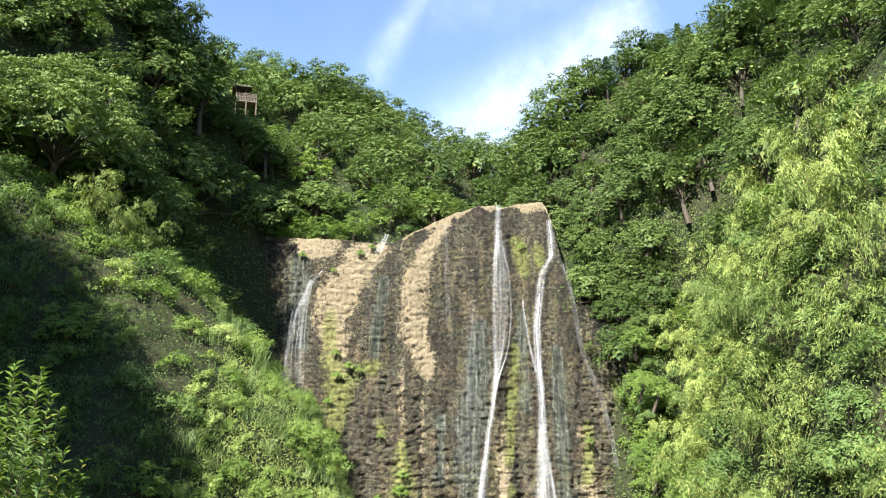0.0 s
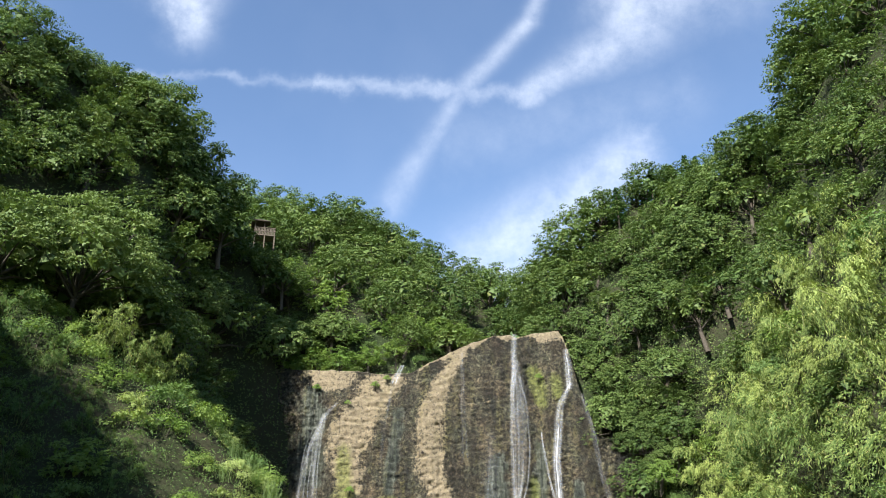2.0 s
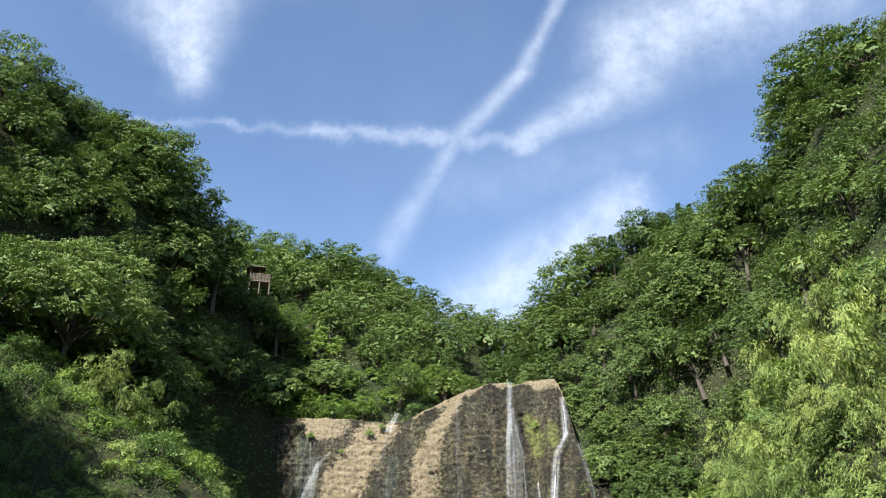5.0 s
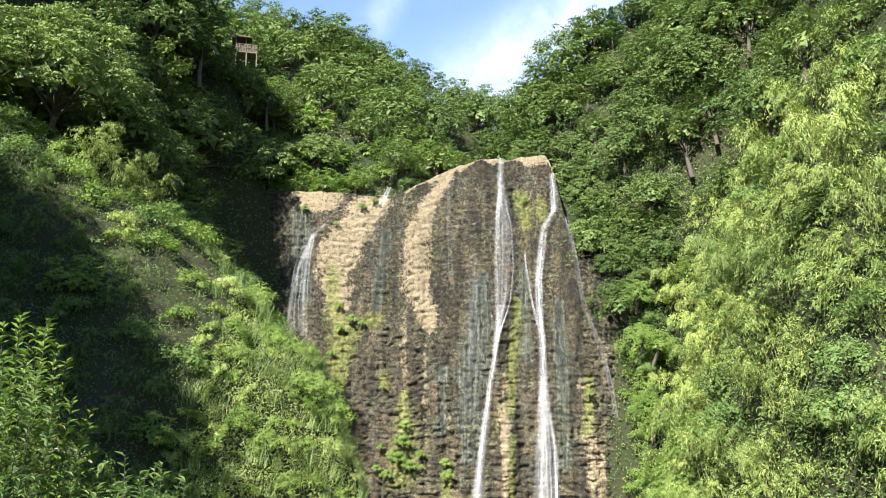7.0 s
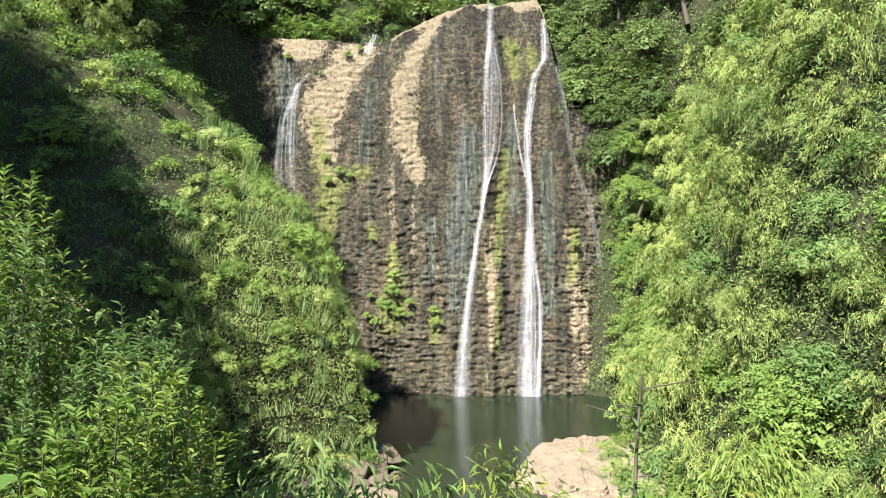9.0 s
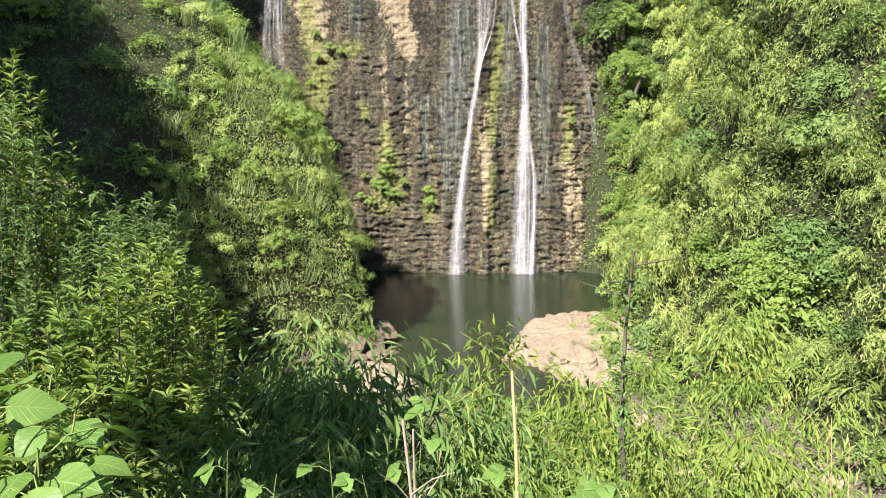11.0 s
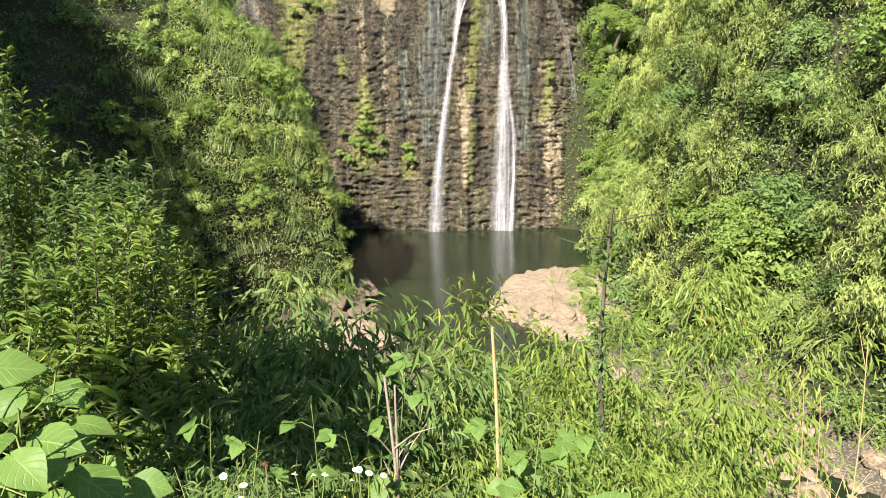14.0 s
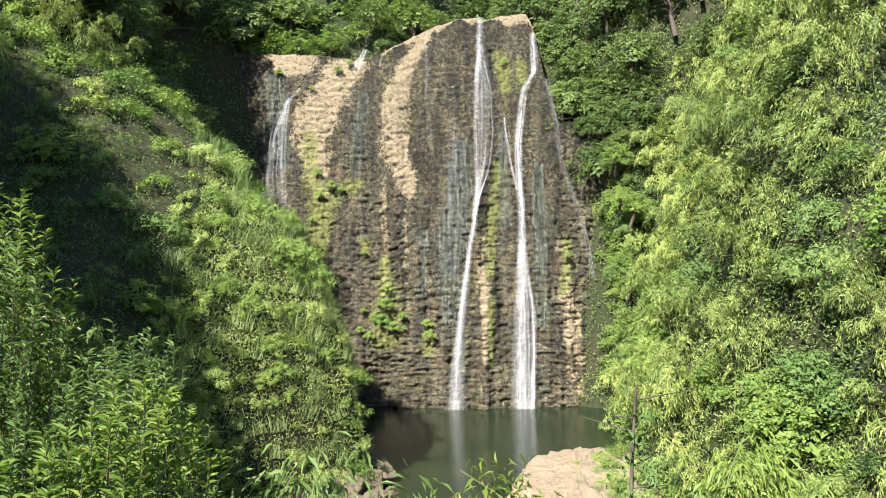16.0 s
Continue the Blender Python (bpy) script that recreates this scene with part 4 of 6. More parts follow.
def mound(name, label, group, R, n, leaves_each, size, mat, aspect=0.62, flat=0.6, far=False):
    """A low shrub or a heap of creepers, made of overlapping leafy humps on thin stems."""
    ob = thing(name, label, "shrub", group)
    crown, wood = Build(), Build()
    for i in range(n):
        a_, k = i * 2.4 + rng.uniform(-0.3, 0.3), math.sqrt((i + 0.4) / n)
        c = np.array((R * k * 0.8 * math.cos(a_), R * k * 0.8 * math.sin(a_), R * flat * (1 - 0.75 * k * k) + rng.uniform(-0.1, 0.15) * R))
        r = R * rng.uniform(0.28, 0.46)
        clump(crown, c - [0, 0, 0.1 * r], r * 0.66, leaves_each // 2, size * 1.4, aspect, 0.8, far=far)
        clump(crown, c, r, leaves_each, size, aspect, 0.8, far=far)
    wood.tube([(0, 0, -0.6), (0.05, 0, 0.2 * R), (0.1, 0.05, R * flat)], [0.05, 0.035, 0.01], 5)
    part("stem", wood.mesh("stem", [BARK], True), ob)
    part("foliage", crown.mesh("foliage", [mat]), ob)
    return ob


def blade(bld, foot, way, h, lean, w, slot=0, seg=4):
    """One long arching grass blade with a raised midrib's bend."""
    s = np.linspace(0, 1, seg + 1)
    way = unit(np.asarray(way, float))
    side = np.array((-way[1], way[0], 0))
    c = foot + np.outer(s ** 1.8 * lean, way) + np.outer(h * (s - 0.22 * s ** 3), (0, 0, 1))
    ww = w * np.array([1, 0.95, 0.8, 0.5, 0.05]) if seg == 4 else w * (1 - 0.95 * s)
    v = np.concatenate([c + side * ww[:, None] / 2, c - side * ww[:, None] / 2])
    n = seg + 1
    bld.add(v, [(i, i + 1, n + i + 1, n + i) for i in range(seg)], slot)


def grass_tuft(name, label, group, n, h, w, R, mat, lean=0.6):
    ob = thing(name, label, "grass", group)
    b_ = Build()
    for i in range(n):
        a_ = rng.uniform(0, 2 * np.pi)
        foot = np.array((rng.normal() * R, rng.normal() * R, -0.15))
        hh = h * rng.uniform(0.6, 1.15)
        blade(b_, foot, (math.cos(a_), math.sin(a_), 0), hh, hh * lean * rng.uniform(0.4, 1.2), w * rng.uniform(0.7, 1.2))
    part("foliage", b_.mesh("foliage", [mat]), ob)
    return ob


def conifer(name, label, group, h, R):
    ob = thing(name, label, "tree", group)
    wood, crown = Build(), Build()
    wood.tube([(0, 0, -2), (0, 0, h * 0.5), (0, 0, h)], [0.22, 0.14, 0.02], 6)
    for i in range(60):
        q = i / 60
        z = h * (0.22 + 0.78 * q)
        r = R * (1.05 - q) * rng.uniform(0.8, 1.1)
        a_ = i * 2.4
        dirn = np.array((math.cos(a_), math.sin(a_), 0.1))
        k = 22
        w = rng.uniform(0.15, 1, (k, 1))
        at = np.array((0, 0, z)) + dirn * r * w + rng.normal(size=(k, 3)) * 0.13 * (1.2 - q) - np.array((0, 0, 0.25)) * w * r
        crown.leaves(at, unit(dirn + 0.6 * rng.normal(size=(k, 3))), unit(np.array((0, 0, 1)) + 0.5 * rng.normal(size=(k, 3))), rng.uniform(0.25, 0.45, k), 0.14 * np.ones(k))
    part("trunk", wood.mesh("trunk", [BARK], True), ob)
    part("crown", crown.mesh("crown", [CEDAR]), ob)
    return ob


FIRST = set()


def put(proto, x, y, z, s=1.0, turn=None, tilt=(0, 0)):
    """A copy of a plant on its spot, turned, scaled and leaning; the first call places the original."""
    turn = rng.uniform(0, 360) if turn is None else turn
    m = pose(x, y, z, tilt[0], tilt[1], turn) @ Matrix.Diagonal((s, s, s * rng.uniform(0.92, 1.1), 1))
    if proto.name not in FIRST:
        FIRST.add(proto.name)
        proto.matrix_basis = m
        return proto
    ob = copy_thing(proto, m)
    ob.matrix_basis = m
    return ob


def scatter(x0, x1, y0, y1, gap, keep, tries, limit):
    """Places on the ground, evenly strewn over its true surface: x, y, z and the slope's downhill way."""
    out = []
    cell = {}
    n = tries
    X, Y = rng.uniform(x0, x1, n), rng.uniform(y0, y1, n)
    Z = ground_z(X, Y)
    gx, gy = ground_z(X + 0.7, Y) - ground_z(X - 0.7, Y), ground_z(X, Y + 0.7) - ground_z(X, Y - 0.7)
    G = np.stack([gx, gy], 1) / 1.4
    ok = keep(X, Y, Z) & (rng.uniform(0, 7, n) < np.sqrt(1 + (G ** 2).sum(1)))
    for x, y, z, g in zip(X[ok], Y[ok], Z[ok], G[ok]):
        key = (int(x // gap), int(y // gap), int(z // gap))
        near = [p for i in (-1, 0, 1) for j in (-1, 0, 1) for k in (-1, 0, 1) for p in cell.get((key[0] + i, key[1] + j, key[2] + k), ())]
        if any((p[0] - x) ** 2 + (p[1] - y) ** 2 + (p[2] - z) ** 2 < gap * gap for p in near):
            continue
        cell.setdefault(key, []).append((x, y, z))
        out.append((x, y, z, g))
        if len(out) >= limit:
            break
    return out


def seen_from_path(x, y, z, margin=7.0):
    """Whether a plant's place rises over the land between it and the path's stand, so that it can be seen."""
    t = np.linspace(0.25, 0.97, 30)
    gz = ground_z(x * t, y * t)
    return np.all(gz < EYE[2] + (z + margin - EYE[2]) * t + 0.5)


def slope_spot(az, el):
    """Where the sight line from the stand in a given direction meets the land."""
    r = 45.0
    while r < 125 and float(ground_z(r * math.sin(radians(az)), r * math.cos(radians(az)))) < EYE[2] + r * math.tan(radians(el)):
        r += 1.0
    return spot(az, el, r)


TREES = [broadleaf("broadleaf_tree", "dense dark green evergreen tree with billowing crown on the gorge slope", "gorge woods", 5.0, 4.6, 17, 26, 0.25, LEAF, i * 1.1, 2.8, 0.29, 9) for i in range(5)]
BRIGHT = [broadleaf("young_tree", "young bright green leafy tree on the gorge side", "young trees", 3.2, 2.8, 12, 26, 0.21, LEAF_LIT, i * 1.7, 1.2, 0.33, 9) for i in range(2)]
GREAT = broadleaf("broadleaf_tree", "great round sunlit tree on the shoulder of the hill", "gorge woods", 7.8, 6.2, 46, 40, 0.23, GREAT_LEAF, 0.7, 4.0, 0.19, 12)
GROVE = [plumed("bamboo_clump", "yellow-green arching bamboo clump with drooping leaf sprays", "bamboo grove", 7, 8.0, BAMBOO, 2.9) for i in range(4)]
# DUSK: bamboo in a darker leaf, the slope's shade put into its colour
DUSK = [plumed("bamboo_clump", "deep green feathery bamboo clump, darkened for the shaded slope", "slope bamboo", 6, 5.0, VINE, 2.2, 0.22, 12, 40, 0.27) for i in range(3)]
GROVE_NEAR = [bamboo("bamboo_clump", "bright green slender bamboo leaning over the stream bank", "bank bamboo", 6, 8.0, LANCE, 2.6, 0.24, 30, 10, 0.5, False, 0.17, 1.0) for i in range(2)]
MOUNDS = [mound("shrub", "low green shrub overgrown with creepers", "creeper shrubs", 2.0, 10, 80, 0.185, VINE, far=True) for i in range(4)]
# SUNNY: lit variant of the shrub, sunlight put into its brighter leaf colour
SUNNY = [mound("shrub", "yellow-green shrub on the spur above the pool, brightened as sunlit", "sunny shrubs", 1.5, 9, 95, 0.15, (GRASS_LIT, LEAF_LIT)[i], 0.5, far=True) for i in range(2)]
TUFTS = [grass_tuft("grass_tuft", "tall pale green grass tuft with arching blades", "ridge grasses", 90, 2.3, 0.04, 0.5, GRASS) for i in range(2)]
CEDARS = [conifer("cedar", "narrow dark cedar on the crest of the gorge", "cedars", 8.0, 1.9)]


def bamboo_side(x, y, z):
    """The lower right wall of the gorge, where bamboo grows up to a line that climbs to the right."""
    az = np.degrees(np.arctan2(x, y))
    return (x > 12) & (y < 93) & (z < np.interp(az, [12.2, 13.6, 16, 18, 24, 31], [4, 18, 31, 37, 41, 43]))


def plant_hills():
    def woods(x, y, z):
        left, right, stand, a_, b_, c_, shelf = hills(x, y)
        best = np.maximum.reduce([a_, b_, c_, shelf])
        return (best > np.maximum.reduce([left, right, stand]) - 0.3) & (best > 3) & (z > 4) & (y > 20) & ~((y < 100.5) & (shelf > 0) & (a_ < shelf) & (c_ < shelf))
    count = 0
    for x, y, z, g in scatter(-70, 66, 46, 134, 4.5, woods, 60000, 640):
        if not seen_from_path(x, y, z, 9) or math.hypot(x + 29.5, y - 103) < 3.5 or bamboo_side(x, y, z) or count >= 185 or (x > 8 and z < 28 and math.degrees(math.atan2(x, y)) < 14.4) or (-16.5 < math.degrees(math.atan2(x, y)) < -6 and y < 100 and z < 42) or (-17.6 < math.degrees(math.atan2(x, y)) < -14.6 and y < 108 and z > 48):
            continue
        count += 1
        steep = np.clip(np.hypot(*g) / 3, 0, 1)
        down = -g / max(np.hypot(*g), 1e-6)
        s = rng.uniform(0.72, 1.2) * (1 - 0.2 * steep)
        # on steep ground the crowns hang outwards
        put(TREES[rng.integers(5)], x + down[0] * 1.2 * steep, y + down[1] * 1.2 * steep, z - 0.9 - 1.2 * steep, s, tilt=(-down[1] * 20 * steep, down[0] * 20 * steep))

    def grove(x, y, z):
        left, right, stand, a_, b_, c_, shelf = hills(x, y)
        return bamboo_side(x, y, z) & (z > stand + 0.3) & (z > 1.0) & (y > 24)
    for i, (x, y, z, g) in enumerate(scatter(12, 62, 24, 93, 3.3, grove, 30000, 240)):
        if not seen_from_path(x, y, z, 6) or math.degrees(math.atan2(x, y)) < 13.5 + 1.0 * (z < 10):
            continue
        down = -g / max(np.hypot(*g), 1e-6)
        q = rng.uniform()
        if q < 0.07:
            put(BRIGHT[rng.integers(2)], x, y, z - 0.8, rng.uniform(0.7, 1.1), tilt=(-down[1] * 14, down[0] * 14))
        elif q < 0.15:
            put(TREES[rng.integers(5)], x, y, z - 0.8, rng.uniform(0.42, 0.72), tilt=(-down[1] * 14, down[0] * 14))
        elif q < 0.80:
            put(GROVE[rng.integers(4)], x, y, z - 0.8, rng.uniform(0.7, 1.15), tilt=(-down[1] * 16, down[0] * 16))
        else:
            put(MOUNDS[rng.integers(4)], x + down[0], y + down[1], z - 0.4, rng.uniform(1.0, 1.7), tilt=(-down[1] * 25, down[0] * 25))

    # shrubs where the woods meet the cliff's right side
    def beside(x, y, z):
        az = np.degrees(np.arctan2(x, y))
        return (az > 13.0) & (az < 17.5) & (z > 1) & (z < 34)
    for x, y, z, g in scatter(16, 32, 66, 100, 2.3, beside, 16000, 80):
        down = -g / max(np.hypot(*g), 1e-6)
        put((MOUNDS if rng.uniform() < 0.6 else BRIGHT)[rng.integers(2)], x, y, z - 0.4, rng.uniform(0.55, 0.95), tilt=(-down[1] * 18, down[0] * 18))

    def slope(x, y, z):
        left, right, stand, a_, b_, c_, shelf = hills(x, y)
        return (left > np.maximum.reduce([right, stand, a_, c_])) & (z > 0.6) & (y > 12) & (y < 74) & ~((x > -18) & (y > 43) & (y < 62))
    for i, (x, y, z, g) in enumerate(scatter(-50, -2, 12, 74, 2.2, slope, 40000, 380)):
        if not seen_from_path(x, y, z, 3):
            continue
        down = -g / max(np.hypot(*g), 1e-6)
        ridge = 60 + 0.38 * np.clip(-5 - x, 0, 22)
        near_ridge = y > ridge - 7
        q = rng.uniform()
        if near_ridge and q < 0.28:
            put(TUFTS[rng.integers(2)], x, y, z, rng.uniform(0.5, 0.85))
        elif y > ridge - 12 and q < 0.70:
            put(SUNNY[rng.integers(2)], x, y, z - 0.2, rng.uniform(0.7, 1.5), tilt=(-down[1] * 20, down[0] * 20))
        elif y > ridge - 12 and q < 0.82:
            put(BRIGHT[rng.integers(2)], x, y, z - 0.8, rng.uniform(0.35, 0.6), tilt=(-down[1] * 12, down[0] * 12))
        elif not near_ridge and q < 0.62:
            put(DUSK[rng.integers(3)], x, y, z - 0.8, rng.uniform(0.55, 0.95), tilt=(-down[1] * 16, down[0] * 16))
        elif not near_ridge and q < 0.68:
            put(BRIGHT[rng.integers(2)], x, y, z - 0.6, rng.uniform(0.45, 0.7), tilt=(-down[1] * 12, down[0] * 12))
        else:
            put(MOUNDS[rng.integers(4)], x + 0.3 * down[0], y + 0.3 * down[1], z - 0.3, rng.uniform(0.75, 1.25), tilt=(-down[1] * 22, down[0] * 22))

    # the bright overgrown bluff beside the pool
    def bluff(x, y, z):
        left, right, stand, a_, b_, c_, shelf = hills(x, y)
        return (left > stand) & (z > 1.2) & (z < 27)
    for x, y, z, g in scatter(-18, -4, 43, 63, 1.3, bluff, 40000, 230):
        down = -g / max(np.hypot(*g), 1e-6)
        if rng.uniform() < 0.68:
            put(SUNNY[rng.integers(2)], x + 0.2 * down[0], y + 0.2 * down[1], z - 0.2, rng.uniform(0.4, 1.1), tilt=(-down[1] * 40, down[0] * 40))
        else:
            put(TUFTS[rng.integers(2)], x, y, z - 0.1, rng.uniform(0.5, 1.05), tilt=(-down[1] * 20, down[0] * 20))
    # young bamboo on the spur's crest
    for az, r, s in ((-25.6, 66, 0.8), (-23.9, 66, 0.7), (-22.2, 67, 0.65)):
        x, y, z = spot(az, 0, r)
        put(GROVE[rng.integers(4)], x, y, float(ground_z(x, y)) - 0.5, s)
    # along the spur's edge above the pool
    for k in range(60):
        x = rng.uniform(-30, -8)
        y = 59.5 + 0.38 * np.clip(-5 - x, 0, 22) + rng.uniform(-1.5, 1.0)
        put(TUFTS[rng.integers(2)], x, y, float(ground_z(x, y)), rng.uniform(0.5, 0.9))
    # the great tree on the shoulder, and the young ones above the falls
    for az, el, r, s in ((-33.5, 17.5, 68, 1.1), (-24.5, 15.5, 73, 1.0), (-25.4, 28.0, 88, 0.95), (-17.6, 20.5, 101, 0.75), (-15.7, 20.2, 102, 0.7), (-14.2, 19.2, 102, 0.8), (-20.6, 24.2, 92, 1.0), (-19.2, 22.0, 93, 0.95), (-22.5, 26.2, 92, 1.0), (7.3, 17.6, 106, 0.95), (8.4, 18.8, 106, 0.95), (6.6, 16.0, 104, 0.8), (-14.5, 21.6, 118, 1.0), (-10, 21.6, 120, 1.0)):
        x, y, z = spot(az, el, r)
        put(TREES[rng.integers(5)], x, y, z, s)
    put(GREAT, *spot(-28.6, 16.5, 70), 1.0)
    for az, el, r, s in ((-12.5, 17.2, 103, 1.2), (-11.0, 17.8, 105, 1.25), (-13.8, 19.5, 106, 1.1), (-9.6, 14.6, 101, 0.8), (-7.5, 14.4, 101, 0.7), (-11.3, 14.2, 101, 0.75), (-5.4, 15.0, 102, 0.7), (-3.4, 15.6, 102, 0.6), (-13, 14.4, 101.5, 0.6), (-8.6, 15.6, 104, 0.9), (-6.3, 16.2, 104, 0.9), (-10.4, 16.0, 104, 0.9), (-4.4, 16.6, 104, 0.8), (-2.2, 16.6, 103, 0.7), (-12.2, 15.6, 104, 0.8), (-0.6, 17.0, 103, 0.7), (1.6, 17.2, 103, 0.6), (-14.4, 16, 104, 0.8)):
        x, y, z = spot(az, el, r)
        put(BRIGHT[rng.integers(2)], x, y, min(z, float(ground_z(x, y)) + 3), s)
    # low bushes along the brow of the cliff
    for k in range(30):
        x = -24 + 34 * (k + rng.uniform(0, 1)) / 30
        y = rng.uniform(99.2, 102.5)
        put(MOUNDS[rng.integers(4)], x, y, float(ground_z(x, y)) - 0.2, rng.uniform(0.6, 1.0))
    # crowns along the skyline, given by the height of their tops
    for az, el, r in ((-36, 35.6, 82), (-33.4, 34.6, 83), (-30.6, 33.6, 85), (-28.6, 33.2, 87), (-26.6, 32.8, 88), (-24.6, 32.6, 90), (-22.7, 32.2, 93), (-21.4, 30.0, 95), (-19.2, 28.2, 97), (-17.4, 26.4, 112), (-14.0, 26.6, 120),
                      (-12.0, 26.5, 121), (-10.0, 26.6, 122), (-7.8, 25.8, 123), (-5.8, 25.0, 123), (-3.0, 23.6, 124), (-0.2, 22.3, 125), (1.8, 21.8, 126), (4.3, 20.6, 127),
                      (6.3, 22.5, 111), (7.3, 23.7, 110), (8.6, 25.6, 109), (11.0, 26.5, 109), (13.6, 27.2, 109), (16.3, 27.6, 107), (18.9, 28.1, 105), (21.2, 29.1, 101), (23.2, 30.0, 98), (25.8, 31.0, 95), (27.4, 34.2, 91), (29.5, 37.2, 87)):
        x, y, z = spot(az, el, r)
        g = float(ground_z(x, y))
        put(TREES[rng.integers(5)], x, y, g - 0.6, float(np.clip((z - g + 0.6) / 7.2, 0.6, 1.5)))
    # trees that close the gaps on the hillsides
    for az, el in ((-34.5, 30.5), (-33, 27.5), (-32, 31), (-31, 28.5), (-30, 30.5), (-29.4, 27.0), (-28.2, 29.5), (-26.6, 30), (-25.6, 27), (-24.4, 29.2), (-34.5, 25.0), (-31.8, 25.2), (-23.0, 27.8), (-22.0, 25.0), (-20.4, 26.0), (20.0, 24.5), (22.5, 26.0), (25.0, 28.0), (27.5, 30.0), (29.5, 32.5), (30.5, 29.0), (18.0, 25.5), (12.5, 21.5), (14.0, 20.0), (15.2, 22.2), (13.4, 18.0), (16.4, 19.6), (15.0, 17.0), (17.5, 21.5), (18.6, 19.0)):
        x, y, z = slope_spot(az, el)
        put(TREES[rng.integers(5)], x, y, float(ground_z(x, y)) - 2.6, rng.uniform(0.75, 0.95), tilt=(14, 0))
    # shrubs down the edge of the wood beside the cliff
    for k in range(26):
        x, y, z = slope_spot(13.3 + 1.5 * (k % 3) / 2, 6.0 - 15.5 * k / 26)
        put((MOUNDS if k % 3 else BRIGHT)[k % 2], x, y, z - 0.5, rng.uniform(0.5, 0.75), tilt=(22, -8))
    for az, el, r, k in ((-16.3, 21.6, 105, 0.42), (-15.3, 21.3, 105, 0.4)):
        x, y, z = spot(az, el, r)
        put(TREES[1], x, y, z - 3.6 * k, k)
    # crowns hanging over the cliff's right side, given by their middles
    for az, el, r, k in ((8.6, 15.4, 102, 0.62), (9.6, 14.2, 101, 0.62), (10.7, 15.6, 102, 0.75), (10.4, 12.8, 99.5, 0.6), (12.0, 14.0, 100, 0.75), (11.4, 11.6, 98.5, 0.55), (12.9, 12.0, 98, 0.65), (13.8, 14.6, 100, 0.8), (12.6, 16.6, 103, 0.8), (14.4, 12.0, 97, 0.7), (13.4, 10.2, 96.5, 0.55), (14.8, 10.0, 95, 0.6), (9.4, 17.2, 104, 0.7), (14.4, 8.2, 94, 0.5), (13.6, 8.0, 95, 0.42), (9.5, 12.6, 99.5, 0.45), (10.0, 11.4, 98.5, 0.45), (10.8, 10.2, 97.5, 0.5), (11.7, 9.6, 97, 0.5), (11.0, 9.0, 96.5, 0.4), (12.3, 8.8, 96, 0.5), (12.0, 10.8, 97.5, 0.5), (12.9, 7.4, 95, 0.42)):
        x, y, z = spot(az, el, r)
        put(TREES[rng.integers(5)], x, y, z - 3.6 * k, k, tilt=(18, 0))
    for az, el, r, k in ((13.2, 6.6, 93, 0.6), (14.0, 5.2, 91, 0.6), (13.4, 3.6, 90, 0.55), (14.4, 3.0, 89, 0.6), (13.6, 1.6, 88, 0.55), (14.2, 0.2, 87, 0.6), (13.4, -1.0, 86, 0.5), (14.0, -2.4, 86, 0.6), (13.5, -4.2, 85, 0.55), (14.4, -5.6, 84, 0.6), (13.4, -7.4, 82, 0.55), (12.6, -1.4, 84, 0.45)):
        x, y, z = spot(az, el, r)
        put((BRIGHT if rng.uniform() < 0.45 else MOUNDS)[rng.integers(2)], x, y, z - 1.2 * k, k, tilt=(20, -8))
    for az, el, r, s in ((12.1, 23.6, 107, 0.95), (14.9, 24.6, 107, 0.9), (15.6, 24.3, 108, 0.9), (16.6, 24.6, 107, 0.95), (17.6, 24.9, 108, 0.95), (18.4, 25.1, 107, 0.9), (19.2, 24.7, 108, 0.9)):
        x, y, z = spot(az, el, r)
        put(CEDARS[0], x, y, z, s)


plant_hills()


def undergrowth(name, label, x0, x1, y0, y1, n, size, mat, keep, height, slim=0.6, rise=-0.2):
    """Leaves strewn over the slopes' true surface: the creepers and saplings between the single plants."""
    X, Y = rng.uniform(x0, x1, n), rng.uniform(y0, y1, n)
    Z = ground_z(X, Y)
    gx, gy = (ground_z(X + 0.5, Y) - ground_z(X - 0.5, Y)), (ground_z(X, Y + 0.5) - ground_z(X, Y - 0.5))
    nrm = unit(np.stack([-gx, -gy, np.ones(n)], 1))
    ok = keep(X, Y, Z) & (rng.uniform(0, 6, n) < 1 / nrm[:, 2])
    at, nrm = np.stack([X, Y, Z], 1)[ok], nrm[ok]
    m = len(at)
    lumps = 0.5 + 0.5 * np.sin(at[:, 0] * 1.9 + 1.2 * np.sin(at[:, 2] * 1.1)) * np.sin(at[:, 1] * 1.7 + at[:, 2] * 1.3)
    at = at + nrm * (height * (0.15 + 0.85 * lumps) * rng.uniform(0.5, 1.0, m))[:, None]
    L = size * rng.uniform(0.6, 1.3, m)
    b_ = Build()
    b_.leaves(at, unit(nrm * 0.5 + rng.normal(size=(m, 3)) + [0, 0, rise]), unit(nrm + [0, 0, 0.6] + 0.5 * rng.normal(size=(m, 3))), L, L * slim, flat=True)
    tagged(new(name, b_.mesh(name, [mat])), label, "undergrowth", kind="stuff")


